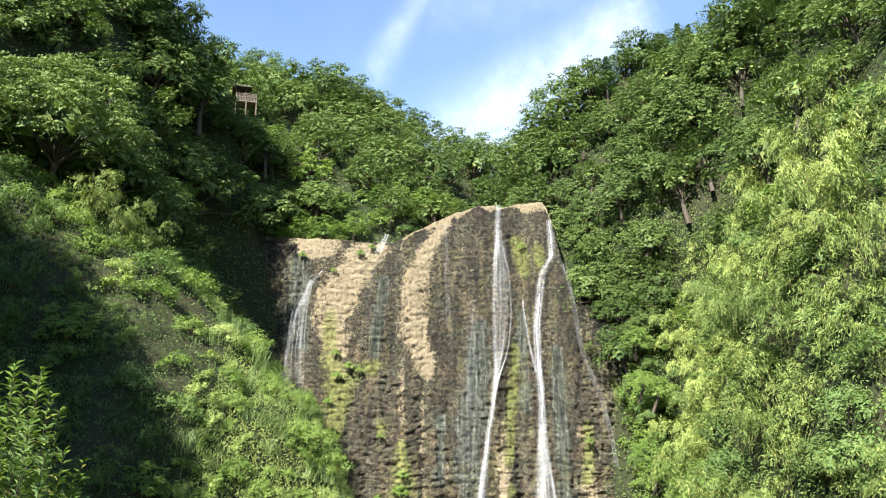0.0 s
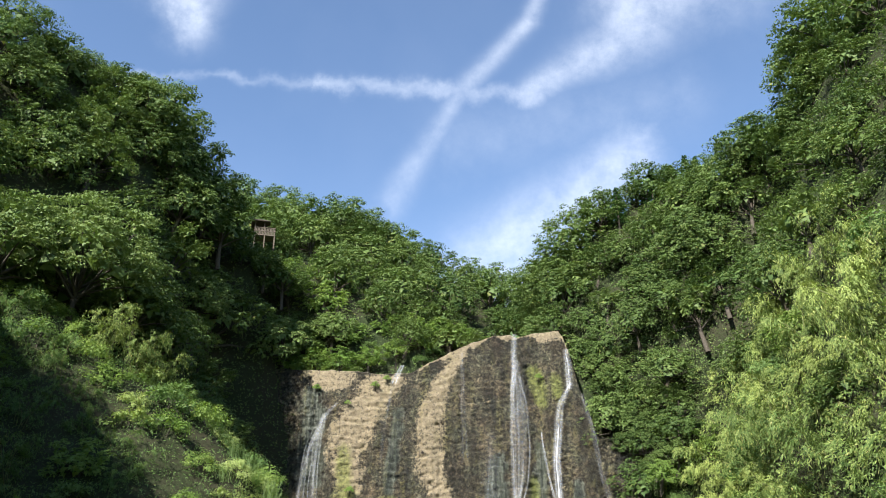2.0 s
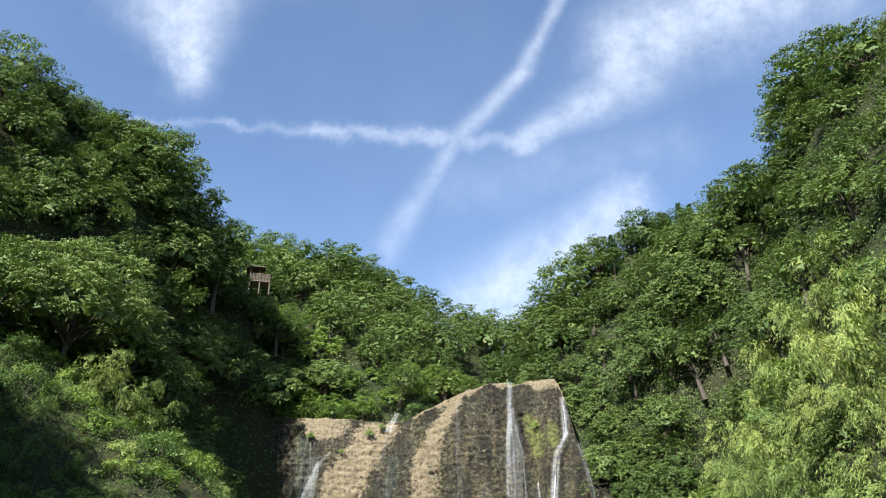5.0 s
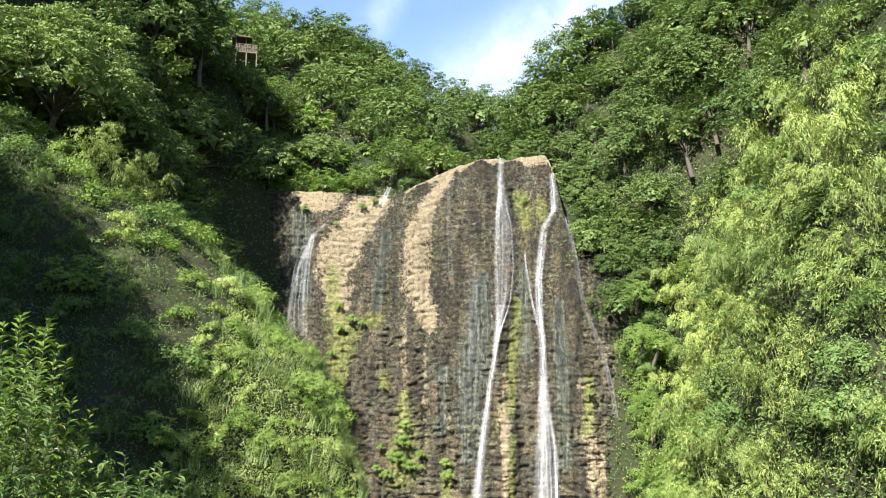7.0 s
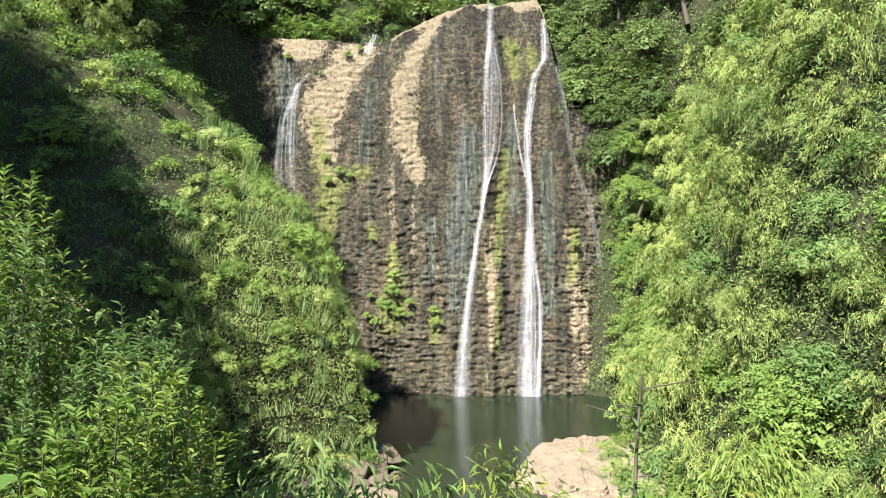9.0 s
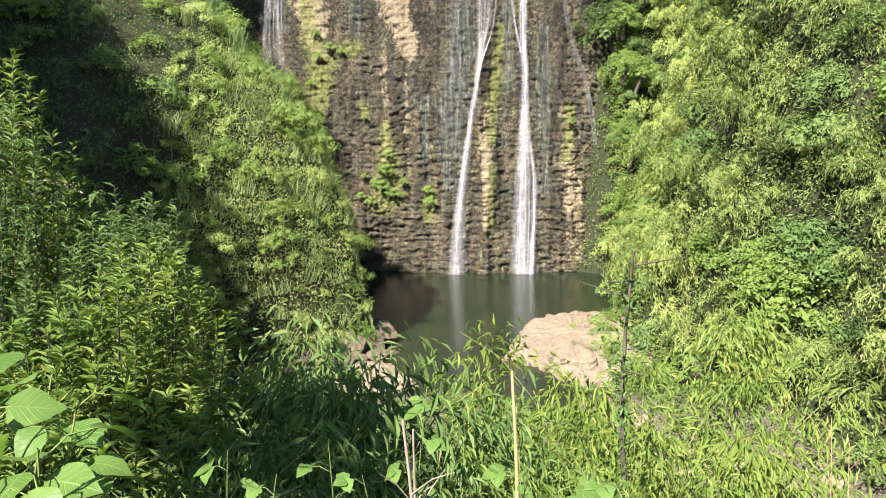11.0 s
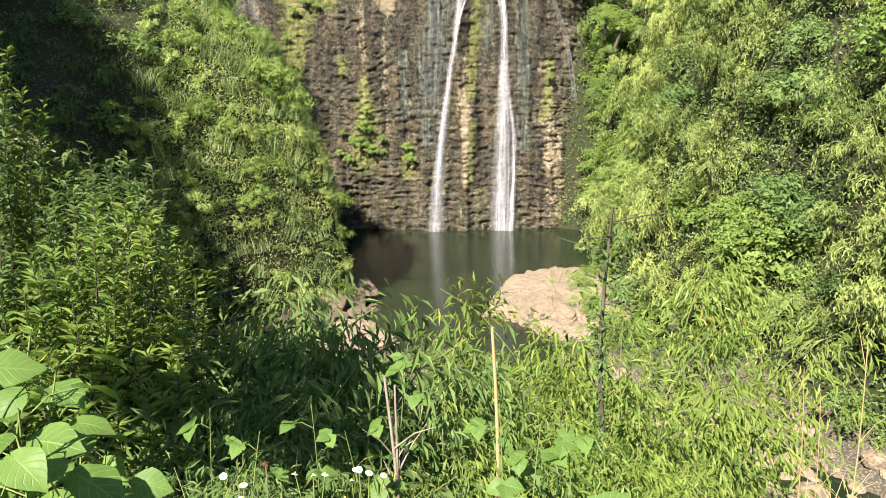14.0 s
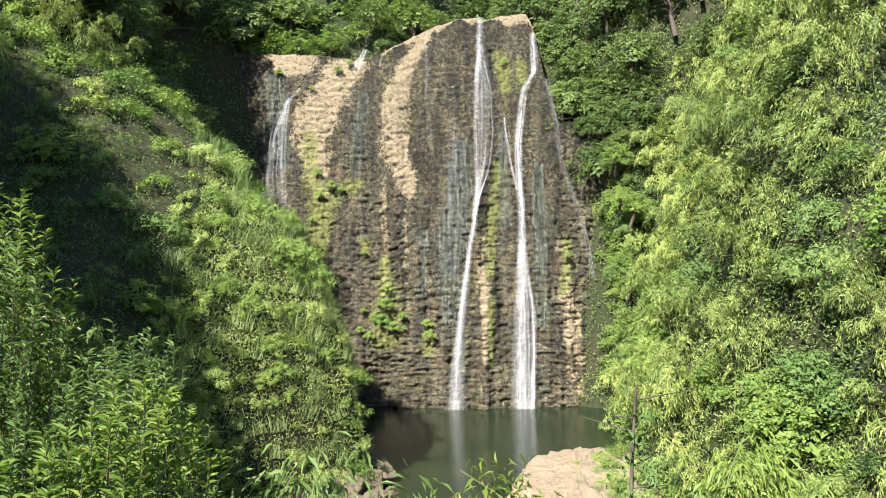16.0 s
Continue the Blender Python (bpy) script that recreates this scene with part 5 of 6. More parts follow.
def plant_undergrowth():
    def woods(x, y, z):
        left, right, stand, a_, b_, c_, shelf = hills(x, y)
        return (np.maximum.reduce([a_, b_, c_]) > np.maximum.reduce([left, right, stand]) - 0.5) & (y > 35) & (z > 3) & ~((y < 98) & (x > -21) & (x < 15))

    def grove(x, y, z):
        az = np.degrees(np.arctan2(x, y))
        return (bamboo_side(x, y, z) | ((az > 12.9) & (az < 18) & (y > 60) & (y < 98))) & (z > 0.7)

    def slope(x, y, z):
        left, right, stand, a_, b_, c_, shelf = hills(x, y)
        return (left > np.maximum.reduce([right, stand, a_, c_])) & (z > 0.7) & ~((x > -16) & (y > 45) & (y < 64))
    undergrowth("undergrowth", "dark leafy undergrowth between the trees on the gorge walls", -70, 66, 40, 128, 600000, 0.30, LEAF, woods, 1.0)
    # darker leaf than the creepers' own: the gaps' shade is put into colour
    undergrowth("undergrowth", "green creepers and saplings, darkened to deepen the gaps between bamboo clumps", 12, 60, 24, 98, 430000, 0.26, LEAF, grove, 1.0, 0.55)
    undergrowth("undergrowth", "creepers and young bamboo covering the shaded slope", -50, -2, 12, 74, 520000, 0.20, VINE, slope, 1.2, 0.4)

    def bluff(x, y, z):
        left, right, stand, a_, b_, c_, shelf = hills(x, y)
        return (left > np.maximum(stand, right)) & (z > 1.0) & (z < 30)
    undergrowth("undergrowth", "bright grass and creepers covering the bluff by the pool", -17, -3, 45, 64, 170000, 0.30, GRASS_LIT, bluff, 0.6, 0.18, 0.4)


plant_undergrowth()


# ---- rocks and ledges by the water ----
def boulder(r, sx, sy, sz, seed_, ledges=0.0, detail=3, mat=ROCK_DRY):
    """A broken rock: a block bounded by chance fracture planes, its edges worn, with faint bedding."""
    bm = bmesh.new()
    bmesh.ops.create_icosphere(bm, subdivisions=detail, radius=1.0)
    r_ = np.random.default_rng(int(seed_) + 50)
    planes = [(Vector(unit(r_.normal(size=3))), r_.uniform(0.62, 0.95)) for k in range(13)] + [(Vector((0, 0, 1)), r_.uniform(0.6, 0.9))]
    o = Vector((seed_ * 3.1, seed_ * 1.7, seed_))
    for v in bm.verts:
        d = v.co.normalized()
        k = min(min(h / max(n_.dot(d), 0.05) for n_, h in planes), 1.25)
        p = d * k * (1 + 0.10 * noise.fractal(d * 3 + o, 1.0, 2.0, 4))
        if ledges:
            p.z = p.z + ledges * (0.5 - abs((p.z * 4.0 + 0.3 * p.x) % 1.0 - 0.5))
        v.co = Vector((p.x * sx, p.y * sy, p.z * sz)) * r
    me = bpy.data.meshes.new("boulder")
    bm.to_mesh(me)
    bm.free()
    me.materials.append(mat)
    return me


def slab(name, label, outline, top, thick, seed_):
    """A flat ledge of bedded rock: its outline stepped down in three broken layers."""
    c = np.mean(outline, 0)
    n = 150
    pts = np.array(outline, float)
    closed = np.vstack([pts, pts[:1]])
    seg = np.concatenate([[0], np.cumsum(np.hypot(*np.diff(closed, axis=0).T))])
    t = np.linspace(0, seg[-1], n, endpoint=False)
    ring = np.stack([np.interp(t, seg, closed[:, 0]), np.interp(t, seg, closed[:, 1])], 1)
    jag = np.array([noise.fractal((p[0] * 0.7 + seed_, p[1] * 0.7, 0), 0.6, 2.0, 6) for p in ring])
    rings = []
    levels = [(1.10, -thick), (1.09, -0.62 * thick), (1.03, -0.58 * thick), (1.02, -0.30 * thick), (0.985, -0.27 * thick), (0.975, -0.03 * thick), (0.95, 0.0), (0.75, 0.06), (0.5, 0.10), (0.25, 0.12)]
    for k, dz in levels:
        q = c + (ring - c) * k * (1 + 0.13 * jag[:, None])
        z = np.array([top + dz + 0.16 * noise.fractal((p[0] * 0.9, p[1] * 0.9, seed_), 0.8, 2.0, 5) * (dz > -0.5 * thick) for p in q])
        rings.append(np.column_stack([q, z]))
    v = np.vstack(rings + [np.array([[c[0], c[1], top + 0.12]])])
    L = len(levels)
    f = [(a * n + j, a * n + (j + 1) % n, (a + 1) * n + (j + 1) % n, (a + 1) * n + j) for a in range(L - 1) for j in range(n)]
    f += [((L - 1) * n + j, (L - 1) * n + (j + 1) % n, L * n) for j in range(n)]
    me = mesh_of(name, v, f, [ROCK_DRY], None, False)
    return tagged(new(name, me), label, "rock ledge")


slab("rock_ledge", "flat pale tan rock ledge beside the pool", [(5.7, 57.6), (6.6, 62), (8.3, 67), (10.8, 68.6), (13.2, 69.8), (16.5, 69), (17, 62), (15, 55), (11, 54.4), (8.2, 55)], 0.75, 0.9, 3)
slab("rock_ledge", "low brown rock shelf at the pool's outlet", [(8.0, 55.2), (12, 54.5), (12.5, 51.5), (10, 50.8), (8.6, 52.5)], 0.35, 0.5, 8)
slab("rock_ledge", "brown rock slab below the overgrown bluff", [(-5.5, 55.5), (-3.4, 54.6), (-1.9, 51.2), (-2.4, 49), (-5, 47.6), (-8, 50)], 0.7, 0.9, 5)
for i, (x, y, z, r, sx, sy, sz) in enumerate([(-5.2, 60.0, 1.2, 2.3, 0.9, 0.9, 1.1), (-4.6, 57.5, 0.5, 1.3, 1.1, 1, 0.8), (-6.6, 58.2, 1.6, 2.0, 0.9, 1, 1.2), (-3.6, 59.6, 0.2, 0.9, 1, 1.3, 0.8), (-6.0, 55.6, 0.6, 1.5, 1.2, 1, 0.8), (-5.2, 62.5, 1.4, 2.2, 0.7, 1.3, 1.2), (-4.4, 45.5, 0.3, 1.2, 1.2, 1, 0.7), (-5.6, 42.6, 0.4, 1.4, 1, 1.2, 0.7), (-3.0, 47.2, 0.2, 0.9, 1.2, 0.9, 0.7)]):
    ob = tagged(new("rock", boulder(r * 0.62, sx, sy, sz, i + 2, 0.16, 4, ROCK_BROWN)), "broken brown rock at the foot of the bluff", "rock", "bluff rocks")
    ob.matrix_basis = pose(x, y, z * 0.35, 0, 0, i * 50)
for x, y, k in ((13.6, 62, 0.8), (15.4, 58.5, 0.9), (14.8, 66, 0.8), (13.2, 56.4, 0.8), (16.2, 62, 1.0), (13.4, 58.9, 0.8), (13.6, 64.4, 0.75), (12.7, 54.9, 0.7), (12.2, 58.4, 0.45), (11.4, 63.8, 0.4), (16.5, 67, 1.0), (14.2, 53.6, 0.8), (13.6, 51.4, 0.8), (15.4, 50.4, 0.9), (16.4, 54.0, 0.9), (12.6, 49.9, 0.6), (17.0, 57.5, 1.0)):
    put(SUNNY[rng.integers(2)], x, y, 0.6, k)
for x, y, k in ((11.6, 56.6, 0.4), (12.4, 61, 0.45), (10.4, 58.2, 0.3), (13.4, 65, 0.5)):
    put(TUFTS[rng.integers(2)], x, y, 0.75, k)
# bushes on the stream's far bank
for x, y, k in ((19.5, 44.5, 0.9), (21, 42, 1.0), (18.6, 47.5, 1.0), (22.4, 39.6, 0.9), (23.6, 36.6, 1.0), (20.3, 46.5, 1.2), (24.6, 33.5, 0.9), (22.6, 43.5, 1.2), (25.8, 36, 1.2), (14.4, 47.5, 0.8), (16.2, 45.6, 0.7), (12.0, 48.6, 0.7), (26.4, 30.5, 1.0), (-7.0, 45.5, 0.9), (-5.0, 44.0, 0.8), (-2.6, 44.6, 0.7), (0.0, 45.0, 0.7), (2.4, 45.6, 0.65), (4.8, 46.4, 0.65), (7.4, 47.0, 0.6), (9.8, 47.6, 0.6), (-9.0, 44.0, 0.9), (-6.5, 41.0, 0.9), (-4, 40.0, 0.8), (-1.5, 41.4, 0.8), (1.0, 41.0, 0.8), (3.6, 42.0, 0.8), (6.0, 42.6, 0.7), (-10.5, 47.0, 0.9), (-9.0, 49.0, 0.8)):
    put(MOUNDS[rng.integers(4)], x, y, float(ground_z(x, y)) - 0.2, k)
STONES = [boulder(0.5, 1.2, 0.9, 0.6, 20 + i, 0.05, 2) for i in range(6)]
for i in range(260):
    t = rng.uniform()
    x, y = np.interp(t, [0, 0.35, 0.7, 1], [9, 15.0, 17.5, 22]), np.interp(t, [0, 0.35, 0.7, 1], [44, 38, 32, 25])
    x, y = x + rng.normal() * 1.7, y + rng.normal() * 1.5
    ob = tagged(new("stone", STONES[i % 6]), "pale rounded stone in the shallow stream bed", "stone", "stream stones")
    s = rng.choice([0.35, 0.5, 0.7, 1.0, 1.6], p=[0.22, 0.26, 0.24, 0.17, 0.11])
    ob.matrix_basis = pose(x, y, max(float(ground_z(x, y)), -0.15) + 0.08 * s, rng.uniform(-12, 12), rng.uniform(-12, 12), rng.uniform(0, 360)) @ Matrix.Scale(s, 4)


# ---- plants that cling to the cliff ----
TUFT_ROCK = [mound("cliff_plant", "bright green plant tuft growing on the wet cliff", "cliff plants", 0.7, 7, 60, 0.16, LEAF_LIT, 0.4, 0.9, True) for i in range(2)]
for u, v, s in ((-9.0, 9.0, 0.9), (-8.0, 8.2, 1.1), (-6.6, 10.0, 1.6), (-6.0, 11.8, 1.5), (-5.8, 13.8, 1.0), (-5.2, 9.2, 1.3), (-7.4, 10.6, 0.9), (-4.0, 10.6, 0.9), (-3.9, 9.2, 0.7), (-1.1, 9.6, 1.1), (-0.9, 8.2, 1.3), (-8.6, 11.4, 0.7), (-8.4, 18.2, 0.6),
                (-13.6, 25, 1.0), (-12.2, 26, 1.1), (-13.8, 27.6, 0.9), (-11, 25.6, 0.8), (-14.4, 37.6, 0.7), (-11.2, 39.6, 0.9), (-9.8, 40.4, 0.8), (15.6, 17.6, 0.7), (8.3, 40.4, 0.8), (19.4, 17.5, 1.0), (20.2, 21.5, 1.0), (19.9, 14.0, 1.1), (-18.2, 39.4, 0.9), (-14.6, 22, 0.9)):
    p = on_face(np.array(u), np.array(v), 0.45)
    put(TUFT_ROCK[rng.integers(2)], *p, s, tilt=(35, 0), turn=0)


# ---- the lookout on the ridge ----
def lookout():
    ob = thing("lookout_hut", "small weathered wooden lookout deck with railing and dark roof", "lookout", "")
    x, y, z = spot(-15.95, 23.35, 107)
    ob.matrix_basis = pose(x, y, z, 0, 0, 16)
    part("deck", Build().box(0, 0, -0.08, 3.0, 2.4, 0.16).mesh("deck", [TIMBER]), ob)
    for px in (-1.4, 0.0, 1.4):
        for py in (-1.1, 1.1):
            part("post", Build().box(px, py, -1.1, 0.16, 0.16, 2.0).mesh("post", [TIMBER]), ob)
    for px in (-1.4, -0.1):
        for py in (-1.1, 1.1):
            part("roof_post", Build().box(px, py, 1.0, 0.12, 0.12, 2.0).mesh("roof_post", [TIMBER]), ob)
    for h in (0.55, 1.05):
        part("rail", Build().box(0, -1.15, h, 3.0, 0.08, 0.1).mesh("rail", [TIMBER]), ob)
        part("rail", Build().box(1.45, 0, h, 0.08, 2.3, 0.1).mesh("rail", [TIMBER]), ob)
    slat = Build().box(0, 0, 0.52, 0.13, 0.05, 1.0).mesh("slat", [TIMBER])
    for k in range(14):
        part("slat", slat, ob).location = (-1.4 + k * 0.215, -1.12, 0)
    roof = Build()
    roof.add([(-2.0, -1.7, 2.0), (0.7, -1.7, 2.0), (0.7, 1.7, 2.0), (-2.0, 1.7, 2.0), (-1.1, -0.2, 2.75), (-0.2, -0.2, 2.75), (-0.2, 0.2, 2.75), (-1.1, 0.2, 2.75), (-2.0, -1.7, 1.88), (0.7, -1.7, 1.88), (0.7, 1.7, 1.88), (-2.0, 1.7, 1.88)],
             [(0, 1, 5, 4), (1, 2, 6, 5), (2, 3, 7, 6), (3, 0, 4, 7), (4, 5, 6, 7), (8, 9, 1, 0), (9, 10, 2, 1), (10, 11, 3, 2), (11, 8, 0, 3), (11, 10, 9, 8)])
    part("roof", roof.mesh("roof", [BARK]), ob, "dark shingled hip roof")


lookout()


# ---- plants in front ----
def broad_leaf(bld, foot, way, nrm, size, lobes=0.0, slot=0):
    """One broad ovate leaf of many small faces: cupped, its tip bent down, with a wavy rim."""
    way = unit(way)
    side = unit(np.cross(way, nrm))
    up = np.cross(side, way)
    s = np.array([0.0, 0.05, 0.15, 0.30, 0.45, 0.60, 0.75, 0.88, 1.0])
    w = np.array([0.02, 0.20, 0.37, 0.45, 0.43, 0.35, 0.23, 0.10, 0.0]) * (1 + lobes * np.array([0, 0.1, 0.25, 0.2, -0.1, 0.05, 0.1, 0, 0]))
    bend = rng.uniform(0.05, 0.45)
    wave = rng.uniform(-0.025, 0.025, (9, 2))
    mid = foot + np.outer(s - 0.05 * (s < 0.01), way) * size - np.outer(s ** 2 * bend, up) * size
    rows = []
    for k in (-1, -0.5, 0, 0.5, 1):
        rise = 0.26 * abs(k) * w - 0.10 * k * k * w + (wave[:, int(k > 0)] if abs(k) == 1 else 0)
        back = 0.10 * (1 - s) * (abs(k) == 1) * (s < 0.12)
        rows.append(mid + np.outer(w * k, side) * size + np.outer(rise, up) * size - np.outer(back, way) * size)
    v = np.stack(rows, 1).reshape(-1, 3)
    f = [(i * 5 + j, i * 5 + j + 1, (i + 1) * 5 + j + 1, (i + 1) * 5 + j) for i in range(8) for j in range(4)]
    bld.add(v, f, slot)


BLADE = np.stack([np.repeat([0.0, 0.05, 0.15, 0.30, 0.45, 0.60, 0.75, 0.88, 1.0], 5), np.tile([-1, -0.5, 0, 0.5, 1], 9), np.zeros(45)], 1).astype(np.float32)


GREENSTEM = bark_material("green_stem", (0.10, 0.15, 0.035), (0.20, 0.24, 0.07))


def broad_plant(label, group, foot, top, leaf, n, trifoliate, spread=0.3, from_=0.25):
    """An upright weed or climbing vine: a bent stem, stalks, and broad leaves, each leaf a part."""
    foot, top = np.asarray(foot, float), np.asarray(top, float)
    ob = thing("broad_leaved_weed", label, "plant", group)
    stem = Build()
    s = np.linspace(0, 1, 8)[:, None]
    bow = unit(rng.normal(size=3) * [1, 1, 0.1]) * 0.08
    line = foot + (top - foot) * s + bow * np.sin(s * np.pi)
    stem.tube(line, np.linspace(0.0055, 0.0022, 8), 5)
    for i in range(n):
        q = from_ + (1 - from_) * (i + rng.uniform(0.2, 0.8)) / n
        o = np.array([np.interp(q, s[:, 0], line[:, c]) for c in range(3)])
        a_ = i * 2.4 + rng.uniform(-0.5, 0.5)
        out = np.array((math.cos(a_), math.sin(a_), rng.uniform(0.1, 0.6)))
        end = o + unit(out) * spread * rng.uniform(0.45, 1.0) * (1.15 - 0.55 * q)
        stem.tube([o, (o + end) / 2 + [0, 0, 0.02], end], [0.002, 0.0017, 0.0014], 4)
        size = leaf * rng.uniform(0.75, 1.25) * (1.1 - 0.3 * q)
        face = unit(np.array((0, 0, 1.0)) + 0.5 * np.array(TO_SUN) + 0.35 * rng.normal(size=3))
        flat_out = unit(out * [1, 1, 0] + [0, 0, rng.uniform(-0.5, 0.1)])
        ways = [flat_out] if not trifoliate else [flat_out, unit(np.cross(face, flat_out) + flat_out * 0.25), unit(-np.cross(face, flat_out) + flat_out * 0.25)]
        for w_ in ways:
            lf = Build()
            broad_leaf(lf, end, w_, face + 0.15 * rng.normal(size=3), size * (0.85 if trifoliate else 1), 0.6 if trifoliate else 0)
            me = lf.mesh("leaf", [KUDZU], True)
            me.attributes.new("blade", "FLOAT_VECTOR", "POINT").data.foreach_set("vector", BLADE.ravel())
            part("leaf", me, ob)
    part("stem", stem.mesh("stem", [GREENSTEM], True), ob)
    return ob


def stand_z(x, y):
    return float(ground_z(x, y))


def weed_at(az, el, r, leaf, n, tri, label, group, spread=0.25, from_=0.25):
    top = spot(az, el, r)
    x, y = top[0] + rng.uniform(-0.12, 0.12), top[1] + rng.uniform(-0.1, 0.15)
    broad_plant(label, group, (x, y, stand_z(x, y) - 0.05), top, leaf, n, tri, spread, from_)


# tall broad-leaved weeds
for az, el, r, n in ((-30.5, -15.0, 1.75, 12), (-25.8, -18.5, 1.85, 10), (-28.5, -21, 1.55, 10), (-32.5, -19, 1.5, 10), (-23.5, -25, 1.6, 9), (-26.5, -27, 1.35, 8), (-31, -27, 1.3, 8), (-27.2, -16.5, 2.0, 9), (-24.8, -22, 2.1, 9), (-29.5, -24.5, 1.9, 9), (-33, -23, 1.8, 8)):
    weed_at(az, el, r, 0.115, n + 7, False, "tall weed with broad bright green toothed leaves", "roadside weeds", 0.2, 0.35)
# low three-leaved creepers along the edge of the stand
for az, el, r, n in ((2.5, -31.5, 1.7, 5), (6, -31.0, 1.75, 6), (9.5, -32.0, 1.6, 5), (12.5, -30.4, 1.7, 6), (15.5, -30.6, 1.55, 6), (18, -31.0, 1.6, 6), (20.5, -30.6, 1.55, 6), (23, -31.5, 1.5, 6), (26, -32.2, 1.45, 5),
                     (-0.5, -33, 1.6, 5), (4.5, -34, 1.45, 5), (8, -35, 1.4, 5), (13, -34, 1.4, 5), (17, -33.6, 1.4, 5), (21, -34, 1.4, 5), (25, -35, 1.35, 5), (-3.5, -34.0, 1.6, 4), (10.8, -30.6, 1.8, 5), (14, -32.4, 1.5, 5), (19.4, -32.6, 1.5, 5), (22.5, -33.4, 1.4, 5), (29, -34.5, 1.4, 4)):
    weed_at(az, el, r, 0.135, n, True, "creeping vine with broad three-part green leaves", "edge creepers", 0.16, 0.5)
for az, el, r, n in ((-12.5, -25.0, 3.8, 5), (-8.5, -23.5, 4.2, 5), (6.2, -24.0, 3.9, 5), (-0.9, -19.6, 4.4, 8), (9.5, -25.0, 3.7, 6), (11.4, -24.8, 3.7, 6), (-16, -23, 4.0, 5), (-6, -25.5, 3.8, 5)):
    weed_at(az, el, r, 0.13, n, True, "climbing vine with lobed bright green leaves", "climbing vines", 0.22, 0.4)
# leafy small weeds round the flowers
for az, el, r, n in ((-16.5, -31.5, 1.5, 12), (-14.4, -30.4, 1.6, 12), (-13.0, -32.0, 1.45, 12), (-11.5, -31.0, 1.6, 12), (-9.6, -32.4, 1.5, 12), (-8.0, -31.4, 1.6, 12), (-6.4, -32.6, 1.5, 12), (-4.8, -31.2, 1.6, 12), (-3.2, -32.2, 1.55, 12), (-1.8, -30.8, 1.7, 12), (-12.2, -34.2, 1.35, 12), (-8.8, -34.6, 1.3, 12), (-5.4, -34.6, 1.3, 12), (-15.4, -33.8, 1.35, 12), (-2.2, -34.6, 1.35, 10), (0.4, -31.0, 1.75, 10),
                     (27.5, -31.8, 1.6, 12), (29.0, -31.0, 1.7, 12), (30.5, -31.6, 1.6, 12), (32.0, -30.8, 1.65, 12), (33.5, -31.8, 1.5, 12), (31.0, -33.6, 1.4, 12), (28.4, -33.8, 1.45, 12)):
    weed_at(az, el, r, 0.05, n, False, "low weed with small oval green leaves", "small weeds", 0.09, 0.2)


def petal_material():
    m, nt, b = material("white_petal", 0.6, 0.2)
    n = noise_tex(nt, position(nt), 60.0, 3.0)
    link(nt, ramp(nt, n, [(0.3, (0.58, 0.58, 0.55)), (0.7, (0.74, 0.73, 0.71))]), b.inputs["Base Color"])
    return m


def plain_material(name, c1, c2, scale, rough=0.7):
    m, nt, b = material(name, rough, 0.2)
    n = noise_tex(nt, position(nt), scale, 4.0)
    link(nt, ramp(nt, n, [(0.3, c1), (0.7, c2)]), b.inputs["Base Color"])
    return m


PETAL, YOLK = petal_material(), plain_material("flower_eye", (0.55, 0.36, 0.03), (0.75, 0.52, 0.06), 200.0)
RUST = plain_material("withered_flower", (0.10, 0.03, 0.02), (0.19, 0.06, 0.035), 90.0)


